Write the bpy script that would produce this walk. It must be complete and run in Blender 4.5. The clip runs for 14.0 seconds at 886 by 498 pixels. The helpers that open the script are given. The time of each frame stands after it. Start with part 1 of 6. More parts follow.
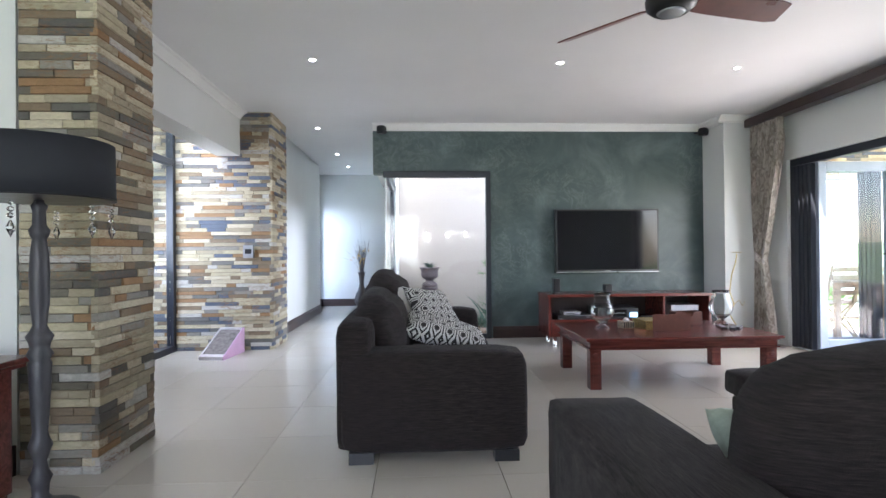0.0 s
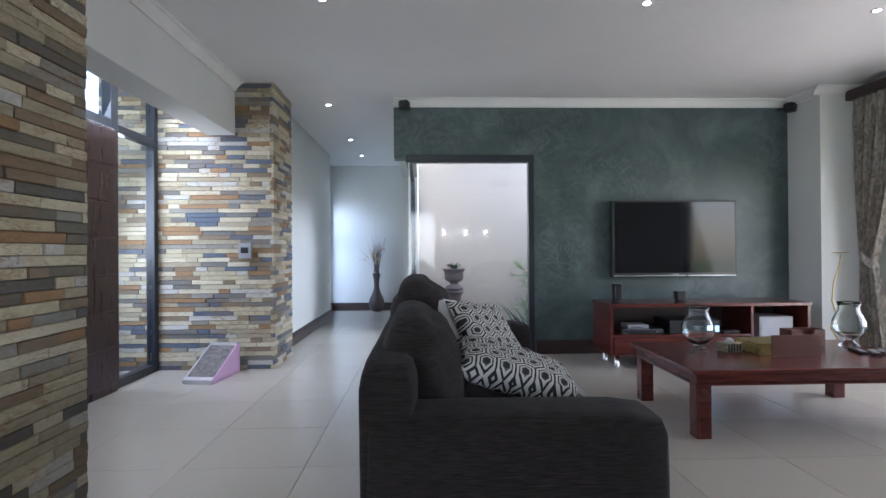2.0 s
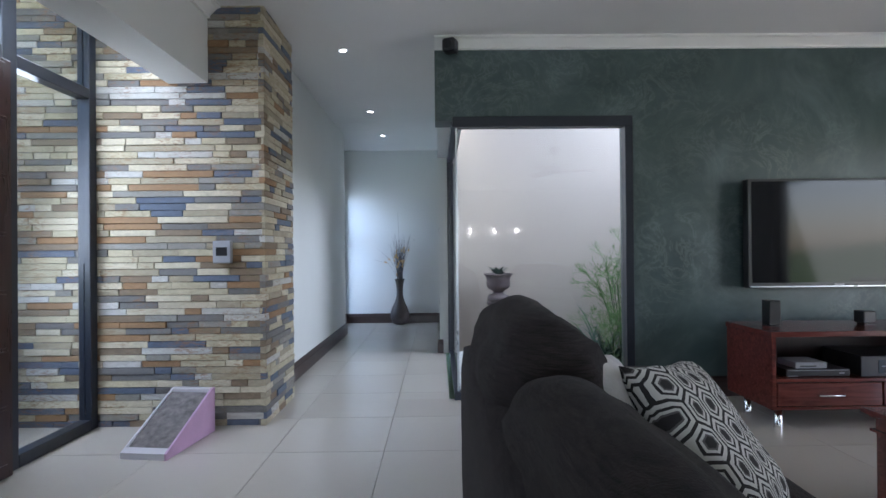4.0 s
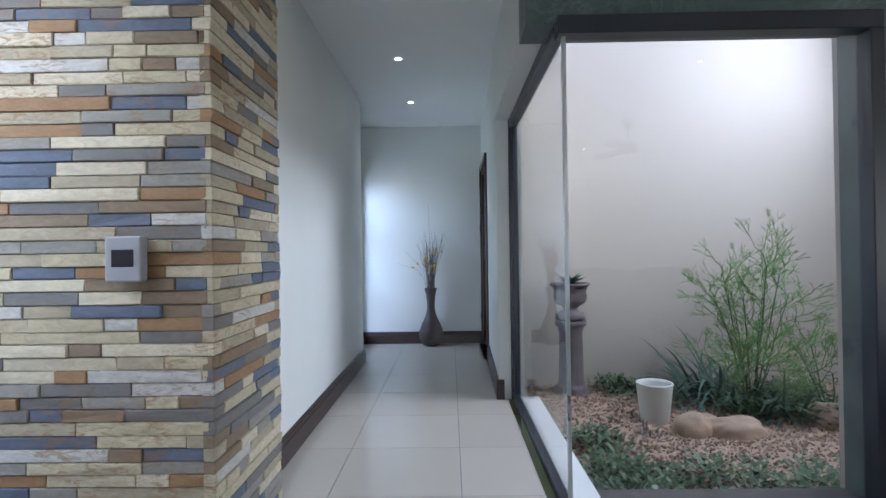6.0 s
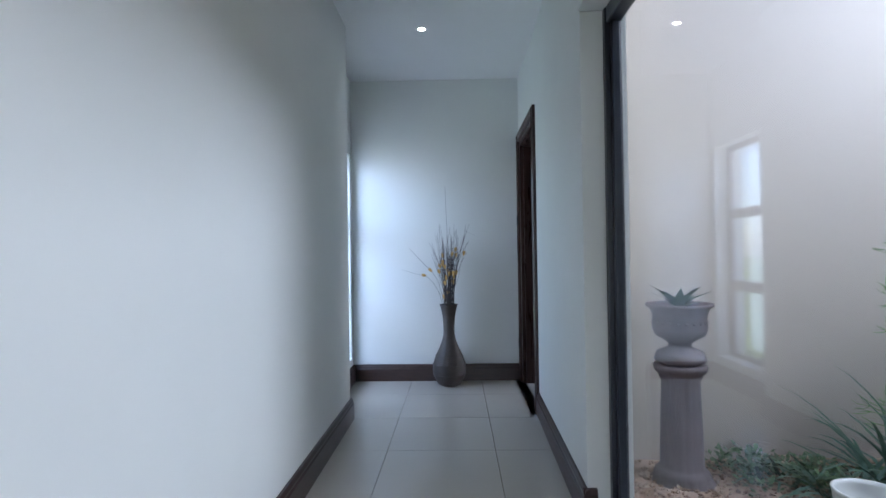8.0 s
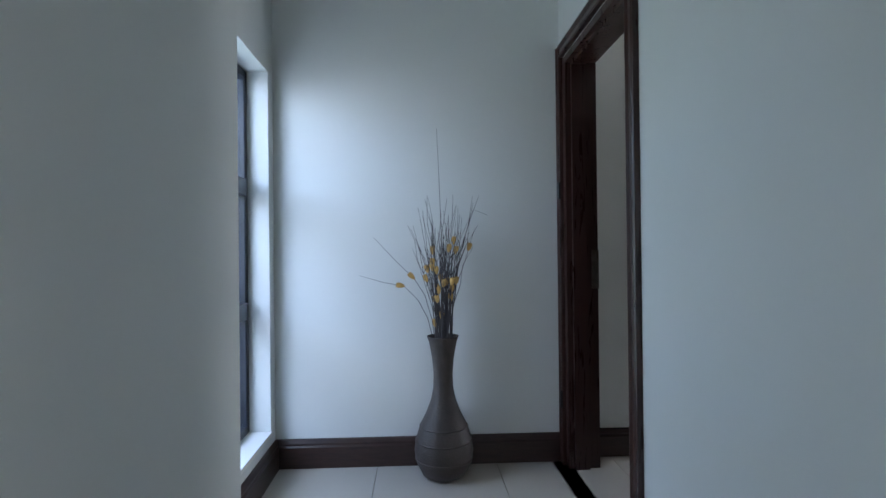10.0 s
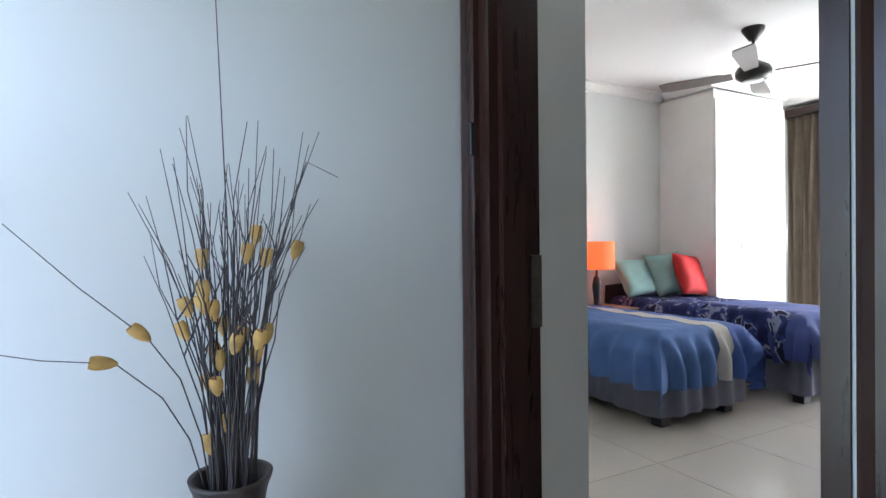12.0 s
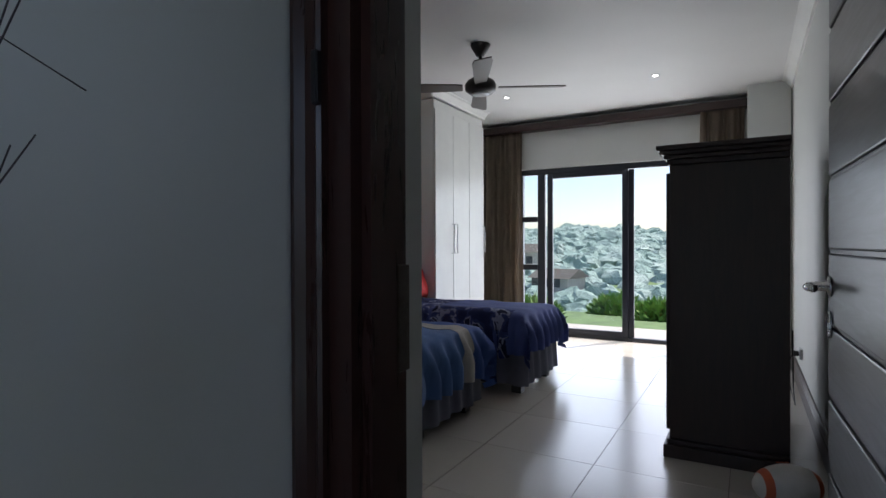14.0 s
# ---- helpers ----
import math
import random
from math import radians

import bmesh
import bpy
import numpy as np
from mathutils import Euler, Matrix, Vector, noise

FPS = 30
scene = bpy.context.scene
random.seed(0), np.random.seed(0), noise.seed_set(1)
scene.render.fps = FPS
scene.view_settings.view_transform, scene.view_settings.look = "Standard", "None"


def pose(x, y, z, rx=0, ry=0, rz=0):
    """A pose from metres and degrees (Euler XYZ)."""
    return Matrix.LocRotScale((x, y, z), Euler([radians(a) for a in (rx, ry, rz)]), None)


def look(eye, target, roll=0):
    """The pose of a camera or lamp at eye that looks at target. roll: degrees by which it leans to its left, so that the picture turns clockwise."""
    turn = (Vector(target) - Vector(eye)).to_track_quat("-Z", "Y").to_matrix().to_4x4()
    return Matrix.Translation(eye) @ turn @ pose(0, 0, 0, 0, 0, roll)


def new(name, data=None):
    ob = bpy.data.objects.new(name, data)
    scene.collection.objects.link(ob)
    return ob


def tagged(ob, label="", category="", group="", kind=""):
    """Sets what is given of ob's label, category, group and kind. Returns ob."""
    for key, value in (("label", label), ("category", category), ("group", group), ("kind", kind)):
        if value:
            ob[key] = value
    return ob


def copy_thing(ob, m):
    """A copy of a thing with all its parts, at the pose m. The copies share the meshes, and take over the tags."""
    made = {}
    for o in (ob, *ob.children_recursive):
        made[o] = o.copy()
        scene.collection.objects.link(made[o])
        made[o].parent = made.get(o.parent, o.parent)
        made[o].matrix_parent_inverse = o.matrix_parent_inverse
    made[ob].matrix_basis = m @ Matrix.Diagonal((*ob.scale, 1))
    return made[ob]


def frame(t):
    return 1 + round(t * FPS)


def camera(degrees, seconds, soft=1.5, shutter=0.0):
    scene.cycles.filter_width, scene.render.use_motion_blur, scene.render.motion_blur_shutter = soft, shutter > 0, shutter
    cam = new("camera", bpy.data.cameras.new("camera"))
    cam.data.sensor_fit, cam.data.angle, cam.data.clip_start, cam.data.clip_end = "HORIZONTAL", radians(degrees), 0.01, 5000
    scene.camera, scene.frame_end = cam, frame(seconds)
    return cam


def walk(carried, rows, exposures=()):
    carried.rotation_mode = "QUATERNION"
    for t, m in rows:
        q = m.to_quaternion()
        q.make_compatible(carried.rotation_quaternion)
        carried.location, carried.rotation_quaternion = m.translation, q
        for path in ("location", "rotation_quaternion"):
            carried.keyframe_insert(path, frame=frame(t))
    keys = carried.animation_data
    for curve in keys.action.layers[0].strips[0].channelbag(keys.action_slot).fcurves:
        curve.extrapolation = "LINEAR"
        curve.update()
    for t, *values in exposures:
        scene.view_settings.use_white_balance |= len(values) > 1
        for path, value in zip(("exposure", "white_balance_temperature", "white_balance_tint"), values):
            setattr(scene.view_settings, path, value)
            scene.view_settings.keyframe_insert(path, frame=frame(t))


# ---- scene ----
cam = camera(79.0, 14.0)

PATH = [
    (0, (0.151, 0.308, 1.109), (0.251, 2.306, 1.121), -0.5),
    (0.5, (0.107, 0.484, 1.108), (0.203, 2.482, 1.122), -0.5),
    (1, (0.069, 0.703, 1.125), (0.159, 2.701, 1.136), -0.4),
    (1.5, (0.034, 1.050, 1.128), (0.112, 3.047, 1.137), -0.4),
    (2, (-0.055, 1.419, 1.117), (0.009, 3.418, 1.125), -0.4),
    (2.5, (-0.124, 1.793, 1.105), (-0.075, 3.793, 1.116), -0.4),
    (3, (-0.205, 2.209, 1.110), (-0.166, 4.210, 1.121), -0.6),
    (5.5, (-0.645, 4.439, 1.132), (-0.660, 6.439, 1.144), -0.5),
    (6, (-0.731, 4.874, 1.140), (-0.758, 6.874, 1.155), -0.8),
    (6.5, (-0.783, 5.314, 1.156), (-0.821, 7.314, 1.164), -0.8),
    (7, (-0.800, 5.816, 1.144), (-0.845, 7.815, 1.160), -0.8),
    (7.5, (-0.854, 6.307, 1.124), (-0.906, 8.306, 1.149), -0.8),
    (8, (-0.902, 6.777, 1.138), (-0.953, 8.776, 1.162), -0.8),
    (10.3, (-1.112, 9.050, 1.129), (-0.942, 11.043, 1.133), -0.5),
    (10.5, (-1.114, 9.196, 1.144), (-0.853, 11.179, 1.139), -0.4),
    (11, (-1.123, 9.651, 1.134), (-0.621, 11.587, 1.145), -0.5),
    (11.5, (-1.125, 10.047, 1.150), (-0.423, 11.919, 1.145), -0.5),
    (12, (-1.101, 10.369, 1.162), (-0.168, 12.137, 1.145), -0.6),
    (12.5, (-1.048, 10.657, 1.154), (0.085, 12.305, 1.137), -0.5),
    (13, (-1.019, 10.830, 1.166), (0.315, 12.321, 1.145), -0.3),
    (13.5, (-1.029, 10.927, 1.171), (0.537, 12.171, 1.149), -0.1),
    (14, (-1.024, 10.997, 1.167), (0.716, 11.983, 1.152), -0.2),
]

# ---- light ----
EXPOSURES = [(0, 3.03, 6050, 18), (1.5, 2.73, 5950, 18), (3, 2.13, 5800, 16), (5.5, 2.18, 5950, 16), (7, 2.43, 6000, 16), (8, 2.25, 5900, 16), (10.5, 1.9, 6150, 14), (11.5, 2.35, 6250, 14), (12.7, 2.8, 6250, 16), (13, 2.6, 6200, 16), (13.5, 2.0, 6200, 16), (14, 0.45, 6150, 16)]
world = bpy.data.worlds.new("sky")
scene.world = world
world.use_nodes = True
wn = world.node_tree
sky = wn.nodes.new("ShaderNodeTexSky")
sky.sky_type = "NISHITA"
sky.sun_disc = False
SUN_EL, SUN_ROT = radians(58), radians(125)
sky.sun_elevation, sky.sun_rotation = SUN_EL, SUN_ROT
wn.links.new(sky.outputs[0], wn.nodes["Background"].inputs[0])
wn.nodes["Background"].inputs[1].default_value = 0.15

SUN_POWER = 5.0
# name, centre, facing, width, height, watts, colour: skylight at each opening, plus a rear fill
OPENINGS = [
    ("patio_skylight", (4.7, 4.8, 1.1), (-1, -0.1, -0.3), 2.7, 1.9, 10, (1.0, 0.97, 0.93)),
    ("entrance_skylight", (-2.75, 5.05, 2.0), (1, 0, -0.4), 2.4, 2.1, 29, (0.82, 0.90, 1.0)),
    # Added lamp inside the courtyard, replacing sky light its raised walls shut out.
    ("courtyard_skylight", (3.3, 8.5, 3.0), (-1, 0, -0.25), 1.9, 2.3, 60, (0.82, 0.90, 1.0)),
    ("corridor_skylight", (-2.08, 11.15, 1.15), (1, 0.12, 0), 0.8, 1.7, 2.6, (0.62, 0.77, 1.0)),
    ("alcove_skylight", (-3.2, 9.9, 2.15), (1.21, 1.3, -1.0), 1.1, 1.0, 12, (0.62, 0.77, 1.0)),
    ("bedroom_skylight", (5.75, 12.4, 1.15), (-1, 0, -0.05), 2.4, 1.9, 38, (0.94, 0.97, 1.0)),
    # Fill lamp added behind the walk to brighten the column; no known source.
    ("rear_skylight", (-1.0, -2.7, 1.3), (0, 1, 0), 2.4, 1.9, 11, (0.9, 0.94, 1.0)),
]


def set_lights():
    d = bpy.data.lights.new("sun", "SUN")
    d.energy, d.angle, d.color = SUN_POWER, radians(0.5), (1, 0.95, 0.86)
    way = Vector((math.sin(SUN_ROT) * math.cos(SUN_EL), math.cos(SUN_ROT) * math.cos(SUN_EL), math.sin(SUN_EL)))
    new("sun", d).matrix_world = look(way * 30, (0, 0, 0))
    for name, at, way, w, h, power, color in OPENINGS:
        d = bpy.data.lights.new(name, "AREA")
        d.shape, d.size, d.size_y, d.energy, d.color = "RECTANGLE", w, h, power, color
        new(name, d).matrix_world = look(at, Vector(at) + Vector(way))


set_lights()
walk(cam, [(t, look(eye, target, roll)) for t, eye, target, roll in PATH], EXPOSURES)

# ---- materials ----


class Mat:
    """A small wrapper to write node materials briefly."""

    def __init__(self, name, rough=0.6, metal=0.0, spec=0.5):
        self.m = bpy.data.materials.new(name)
        self.m.use_nodes = True
        self.t = self.m.node_tree
        self.b = self.t.nodes["Principled BSDF"]
        self.b.inputs["Roughness"].default_value = rough
        self.b.inputs["Metallic"].default_value = metal
        self.b.inputs["Specular IOR Level"].default_value = spec
        self.coord = self.node("ShaderNodeTexCoord").outputs["Object"]

    def node(self, kind, **values):
        n = self.t.nodes.new(kind)
        for k, v in values.items():
            n.inputs[k.replace("_", " ")].default_value = v
        return n

    def link(self, a, b):
        self.t.links.new(a, b)
        return self

    def world_coord(self):
        self.coord = self.node("ShaderNodeNewGeometry").outputs["Position"]
        return self

    def scaled(self, x, y, z):
        n = self.node("ShaderNodeVectorMath")
        n.operation = "MULTIPLY"
        n.inputs[1].default_value = (x, y, z)
        self.link(self.coord, n.inputs[0])
        return n.outputs[0]

    def noise(self, scale, detail=4.0, rough=0.55, vector=None, distortion=0.0):
        n = self.node("ShaderNodeTexNoise", Scale=scale, Detail=detail, Roughness=rough, Distortion=distortion)
        self.link(vector or self.coord, n.inputs["Vector"])
        return n.outputs["Fac"]

    def ramp(self, fac, stops, constant=False):
        n = self.node("ShaderNodeValToRGB")
        e = n.color_ramp.elements
        while len(e) < len(stops):
            e.new(0.5)
        for el, (p, c) in zip(e, stops):
            el.position, el.color = p, (*c, 1)
        n.color_ramp.interpolation = "CONSTANT" if constant else "LINEAR"
        self.link(fac, n.inputs[0])
        return n.outputs[0]

    def mix(self, fac, a, b, mode="MIX"):
        n = self.node("ShaderNodeMix")
        n.data_type, n.blend_type = "RGBA", mode
        for value, socket in ((fac, n.inputs[0]), (a, n.inputs[6]), (b, n.inputs[7])):
            if isinstance(value, (int, float)):
                socket.default_value = value
            elif isinstance(value, tuple):
                socket.default_value = (*value, 1)
            else:
                self.link(value, socket)
        return n.outputs[2]

    def color(self, c):
        if isinstance(c, tuple):
            self.b.inputs["Base Color"].default_value = (*c, 1)
        else:
            self.link(c, self.b.inputs["Base Color"])
        return self

    def rough(self, fac, lo, hi):
        n = self.node("ShaderNodeMapRange")
        n.inputs["To Min"].default_value, n.inputs["To Max"].default_value = lo, hi
        self.link(fac, n.inputs["Value"]).link(n.outputs[0], self.b.inputs["Roughness"])
        return self

    def bump(self, fac, strength, distance=0.01):
        n = self.node("ShaderNodeBump", Strength=strength, Distance=distance)
        self.link(fac, n.inputs["Height"]).link(n.outputs[0], self.b.inputs["Normal"])
        return self

    def math(self, op, a, b=0.0):
        n = self.node("ShaderNodeMath")
        n.operation = op
        for value, socket in ((a, n.inputs[0]), (b, n.inputs[1])):
            if isinstance(value, (int, float)):
                socket.default_value = value
            else:
                self.link(value, socket)
        return n.outputs[0]

    def random(self):
        """A number for each loose piece, joined or not."""
        ob = self.node("ShaderNodeObjectInfo").outputs["Random"]
        isl = self.node("ShaderNodeNewGeometry").outputs["Random Per Island"]
        return self.math("FRACT", self.math("ADD", self.math("MULTIPLY", ob, 7.31), self.math("MULTIPLY", isl, 5.17)))


def speckled(name, color, rough=0.6, scale=8.0, amount=0.12, bump=0.1, fine=120.0, metal=0.0, spec=0.5):
    m = Mat(name, rough, metal, spec)
    dark = tuple(c * (1 - amount) for c in color)
    light = tuple(min(1, c * (1 + amount)) for c in color)
    big = m.noise(scale, 5)
    small = m.noise(fine, 3)
    m.color(m.mix(m.math("MULTIPLY", small, 0.4), m.ramp(big, [(0.3, dark), (0.7, light)]), dark))
    m.rough(big, max(0.02, rough - 0.08), min(1, rough + 0.08))
    if bump:
        m.bump(small, bump, 0.004)
    return m.m


def wood(name, dark, light, rough=0.3, axis=(1.5, 18, 18), bump=0.08):
    m = Mat(name, rough, 0, 0.5)
    v = m.scaled(*axis)
    g = m.noise(2.2, 6, 0.6, v, 1.2)
    f = m.noise(14, 4, 0.6, v)
    m.color(m.mix(m.math("MULTIPLY", f, 0.35), m.ramp(g, [(0.32, dark), (0.68, light)]), dark))
    m.rough(g, rough - 0.06, rough + 0.1)
    m.bump(f, bump, 0.002)
    return m.m


def make_wall(name, color):
    m = Mat(name, 0.62, 0, 0.35).world_coord()
    big = m.noise(0.7, 3)
    mid = m.noise(3.2, 5, 0.6)
    fine = m.noise(90, 2)
    c = m.ramp(big, [(0.3, tuple(x * 0.96 for x in color)), (0.7, tuple(min(1, x * 1.03) for x in color))])
    m.color(m.mix(m.math("MULTIPLY", mid, 0.10), c, tuple(x * 0.8 for x in color)))
    m.rough(mid, 0.5, 0.7)
    m.bump(m.math("ADD", fine, m.math("MULTIPLY", mid, 3.0)), 0.05, 0.002)
    return m.m


def make_green():
    m = Mat("polished_green_plaster", 0.4, 0, 0.5).world_coord()
    cloud = m.noise(1.6, 8, 0.62, None, 0.8)
    vein = m.noise(4.0, 9, 0.7, m.scaled(1, 1, 1), 1.9)
    ridge = m.math("ABSOLUTE", m.math("SUBTRACT", vein, 0.5))
    line = m.ramp(ridge, [(0.0, (1, 1, 1)), (0.028, (0.15, 0.15, 0.15)), (0.09, (0, 0, 0))])
    base = m.ramp(cloud, [(0.28, (0.034, 0.056, 0.053)), (0.5, (0.060, 0.090, 0.088)), (0.74, (0.115, 0.155, 0.158))])
    gate = m.ramp(m.noise(1.1, 4), [(0.44, (0, 0, 0)), (0.62, (1, 1, 1))])
    m.color(m.mix(m.math("MULTIPLY", m.mix(1.0, line, gate, "MULTIPLY"), 0.20), base, (0.36, 0.41, 0.41)))
    m.rough(cloud, 0.28, 0.5)
    m.bump(vein, 0.12, 0.004)
    return m.m


def make_stone(name, slate, grey):
    m = Mat(name, 0.72, 0, 0.4).world_coord()
    r = m.random()
    c = m.ramp(r, [(0.0, (0.54, 0.48, 0.33)), (0.15, (0.64, 0.58, 0.43)), (0.30, (0.42, 0.37, 0.26)), (0.43, (0.56, 0.55, 0.51)),
                   (0.53, grey), (0.66, slate), (0.77, (0.25, 0.19, 0.125)), (0.86, (0.30, 0.29, 0.255)), (0.93, (0.33, 0.20, 0.10))], True)
    n = m.noise(16, 8, 0.68, m.scaled(1, 1, 2.2), 1.2)
    smear = m.noise(26, 6, 0.7, m.scaled(0.45, 0.45, 1.6), 2.0)
    gate = m.ramp(m.noise(2.2, 3), [(0.48, (0, 0, 0)), (0.58, (1, 1, 1))])
    stain = m.mix(1.0, m.ramp(smear, [(0.50, (0, 0, 0)), (0.60, (1, 1, 1))]), gate, "MULTIPLY")
    c = m.mix(0.75, c, m.ramp(n, [(0.3, (0.55, 0.53, 0.51)), (0.7, (1.0, 1.0, 1.0))]), "MULTIPLY")
    c = m.mix(m.math("MULTIPLY", stain, 0.7), c, (0.24, 0.125, 0.055))
    m.color(c)
    m.rough(n, 0.55, 0.85)
    m.bump(m.math("ADD", n, m.math("MULTIPLY", m.noise(90, 4), 0.4)), 0.55, 0.008)
    return m.m


def make_tile():
    m = Mat("porcelain_tile", 0.2, 0, 0.5).world_coord()
    big = m.noise(1.1, 6, 0.6)
    fine = m.noise(60, 6, 0.7)
    tone = m.ramp(m.random(), [(0.0, (0.50, 0.46, 0.395)), (1.0, (0.55, 0.51, 0.445))])
    c = m.mix(m.math("MULTIPLY", fine, 0.16), tone, (0.38, 0.34, 0.29))
    m.color(m.mix(m.math("MULTIPLY", big, 0.14), c, (0.60, 0.56, 0.50)))
    m.rough(m.math("ADD", m.math("MULTIPLY", big, 0.7), m.math("MULTIPLY", fine, 0.3)), 0.14, 0.30)
    m.bump(fine, 0.03, 0.001)
    return m.m


def make_fabric(name, dark, light, scale=(9, 9, 130)):
    m = Mat(name, 0.92, 0, 0.2)
    v = m.scaled(*scale)
    streak = m.noise(1.6, 6, 0.75, v)
    weave = m.noise(320, 2)
    c = m.ramp(streak, [(0.36, dark), (0.60, tuple((a + b) / 2 for a, b in zip(dark, light))), (0.72, light)])
    m.color(m.mix(m.math("MULTIPLY", weave, 0.4), c, dark))
    m.bump(m.math("ADD", streak, weave), 0.5, 0.004)
    m.b.inputs["Sheen Weight"].default_value = 0.04
    m.b.inputs["Sheen Roughness"].default_value = 0.5
    return m.m


def make_hex():
    """Nested hexagons in dark and off-white, printed on cotton."""
    m = Mat("hexagon_print", 0.9, 0, 0.2)
    sep = m.node("ShaderNodeSeparateXYZ")
    m.link(m.coord, sep.inputs[0])
    size = 0.085
    x, y = m.math("DIVIDE", sep.outputs[0], size), m.math("DIVIDE", sep.outputs[1], size * 1.7320508)

    def cell(ox, oy):
        a = m.math("SUBTRACT", m.math("FRACT", m.math("ADD", x, ox + 20)), 0.5)
        b = m.math("MULTIPLY", m.math("SUBTRACT", m.math("FRACT", m.math("ADD", y, oy + 20)), 0.5), 1.7320508)
        a, b = m.math("ABSOLUTE", a), m.math("ABSOLUTE", b)
        return m.math("MAXIMUM", a, m.math("ADD", m.math("MULTIPLY", a, 0.5), m.math("MULTIPLY", b, 0.8660254)))

    d = m.math("MINIMUM", cell(0, 0), cell(0.5, 0.5))
    white, black = (0.56, 0.55, 0.52), (0.035, 0.033, 0.033)
    c = m.ramp(d, [(0.0, black), (0.15, (0.12, 0.11, 0.11)), (0.20, white), (0.27, black), (0.34, white), (0.45, black)], True)
    m.color(c)
    m.bump(m.noise(300, 2), 0.3, 0.003)
    return m.m


def glow(name, color, power):
    m = Mat(name)
    m.color((0.9, 0.9, 0.9))
    m.b.inputs["Emission Color"].default_value = (*color, 1)
    m.b.inputs["Emission Strength"].default_value = power
    return m.m


def make_glass(name, tint=(1, 1, 1), rough=0.0, ior=1.45):
    m = Mat(name)
    m.t.nodes.remove(m.b)
    g = m.node("ShaderNodeBsdfGlass")
    g.inputs["Color"].default_value = (*tint, 1)
    g.inputs["Roughness"].default_value, g.inputs["IOR"].default_value = rough, ior
    m.link(g.outputs[0], m.t.nodes["Material Output"].inputs[0])
    return m.m


def make_pane(name, tint=(0.97, 0.985, 0.99)):
    """Clear sheet glass: see-through, with a mirror gloss by Fresnel."""
    m = Mat(name)
    m.t.nodes.remove(m.b)
    a, g, mix = m.node("ShaderNodeBsdfTransparent"), m.node("ShaderNodeBsdfGlossy"), m.node("ShaderNodeMixShader")
    f = m.node("ShaderNodeLayerWeight", Blend=0.5).outputs["Facing"]
    gloss = m.math("ADD", 0.035, m.math("MULTIPLY", m.math("POWER", f, 5.0), 0.55))
    a.inputs[0].default_value = (*tint, 1)
    g.inputs["Roughness"].default_value = 0.0
    m.link(gloss, mix.inputs[0]).link(a.outputs[0], mix.inputs[1]).link(g.outputs[0], mix.inputs[2])
    m.link(mix.outputs[0], m.t.nodes["Material Output"].inputs[0])
    return m.m


def make_gravel():
    m = Mat("gravel_soil", 0.9, 0, 0.3).world_coord()
    r = m.random()
    c = m.ramp(r, [(0.0, (0.20, 0.12, 0.08)), (0.3, (0.34, 0.24, 0.17)), (0.6, (0.42, 0.33, 0.25)), (0.85, (0.28, 0.22, 0.18))], True)
    m.color(m.mix(m.math("MULTIPLY", m.noise(40, 5), 0.5), c, (0.16, 0.10, 0.07)))
    m.bump(m.noise(120, 4), 0.6, 0.004)
    return m.m


def make_leaf(name, lo, hi, trans=0.25):
    m = Mat(name, 0.5, 0, 0.4)
    m.color(m.mix(m.math("MULTIPLY", m.noise(9, 3), 0.5), m.ramp(m.random(), [(0.0, lo), (1.0, hi)]), lo))
    m.b.inputs["Subsurface Weight"].default_value = trans * 0.3
    return m.m


def make_camo():
    m = Mat("blue_print_cotton", 0.9, 0, 0.2)
    n = m.noise(4.6, 4, 0.5, None, 1.2)
    m.color(m.ramp(n, [(0.0, (0.018, 0.024, 0.085)), (0.46, (0.03, 0.045, 0.15)), (0.53, (0.24, 0.26, 0.38)), (0.57, (0.014, 0.018, 0.05)), (0.66, (0.045, 0.07, 0.22))], True))
    m.bump(m.noise(260, 2), 0.2, 0.003)
    return m.m


def make_damask():
    m = Mat("damask_curtain", 0.75, 0, 0.3).world_coord()
    n = m.noise(16, 4, 0.5, m.scaled(1.3, 1.3, 0.6), 1.6)
    m.color(m.ramp(n, [(0.42, (0.38, 0.33, 0.27)), (0.52, (0.56, 0.51, 0.44)), (0.64, (0.68, 0.64, 0.57))]))
    m.rough(n, 0.45, 0.8)
    m.bump(n, 0.2, 0.003)
    m.b.inputs["Sheen Weight"].default_value = 0.3
    return m.m


WALL = make_wall("pale_grey_wall_paint", (0.70, 0.715, 0.69))
CREAM = make_wall("cream_render", (0.43, 0.385, 0.335))
CEIL = make_wall("white_ceiling_paint", (0.76, 0.76, 0.745))
TRIM = speckled("white_moulding_paint", (0.80, 0.80, 0.77), 0.45, 4, 0.04, 0.03)
GREEN = make_green()
STONE = make_stone("ledge_stone", (0.12, 0.15, 0.205), (0.19, 0.185, 0.175))
STONEWARM = make_stone("ledge_stone_warm", (0.13, 0.125, 0.11), (0.17, 0.155, 0.12))
MORTAR = speckled("dark_mortar", (0.10, 0.09, 0.075), 0.95, 20, 0.3, 0.5)
TILE = make_tile()
GROUT = speckled("grout", (0.13, 0.115, 0.10), 0.9, 20, 0.2, 0.2)
SKIRT = wood("dark_skirting_wood", (0.022, 0.011, 0.010), (0.05, 0.024, 0.02), 0.32, (3, 3, 25))
DOORWOOD = wood("dark_stained_door_wood", (0.030, 0.012, 0.0095), (0.050, 0.019, 0.0145), 0.27, (14, 14, 1.0), 0.025)
LEAFWOOD = wood("espresso_door_wood", (0.018, 0.013, 0.013), (0.036, 0.026, 0.026), 0.30, (2, 20, 22))
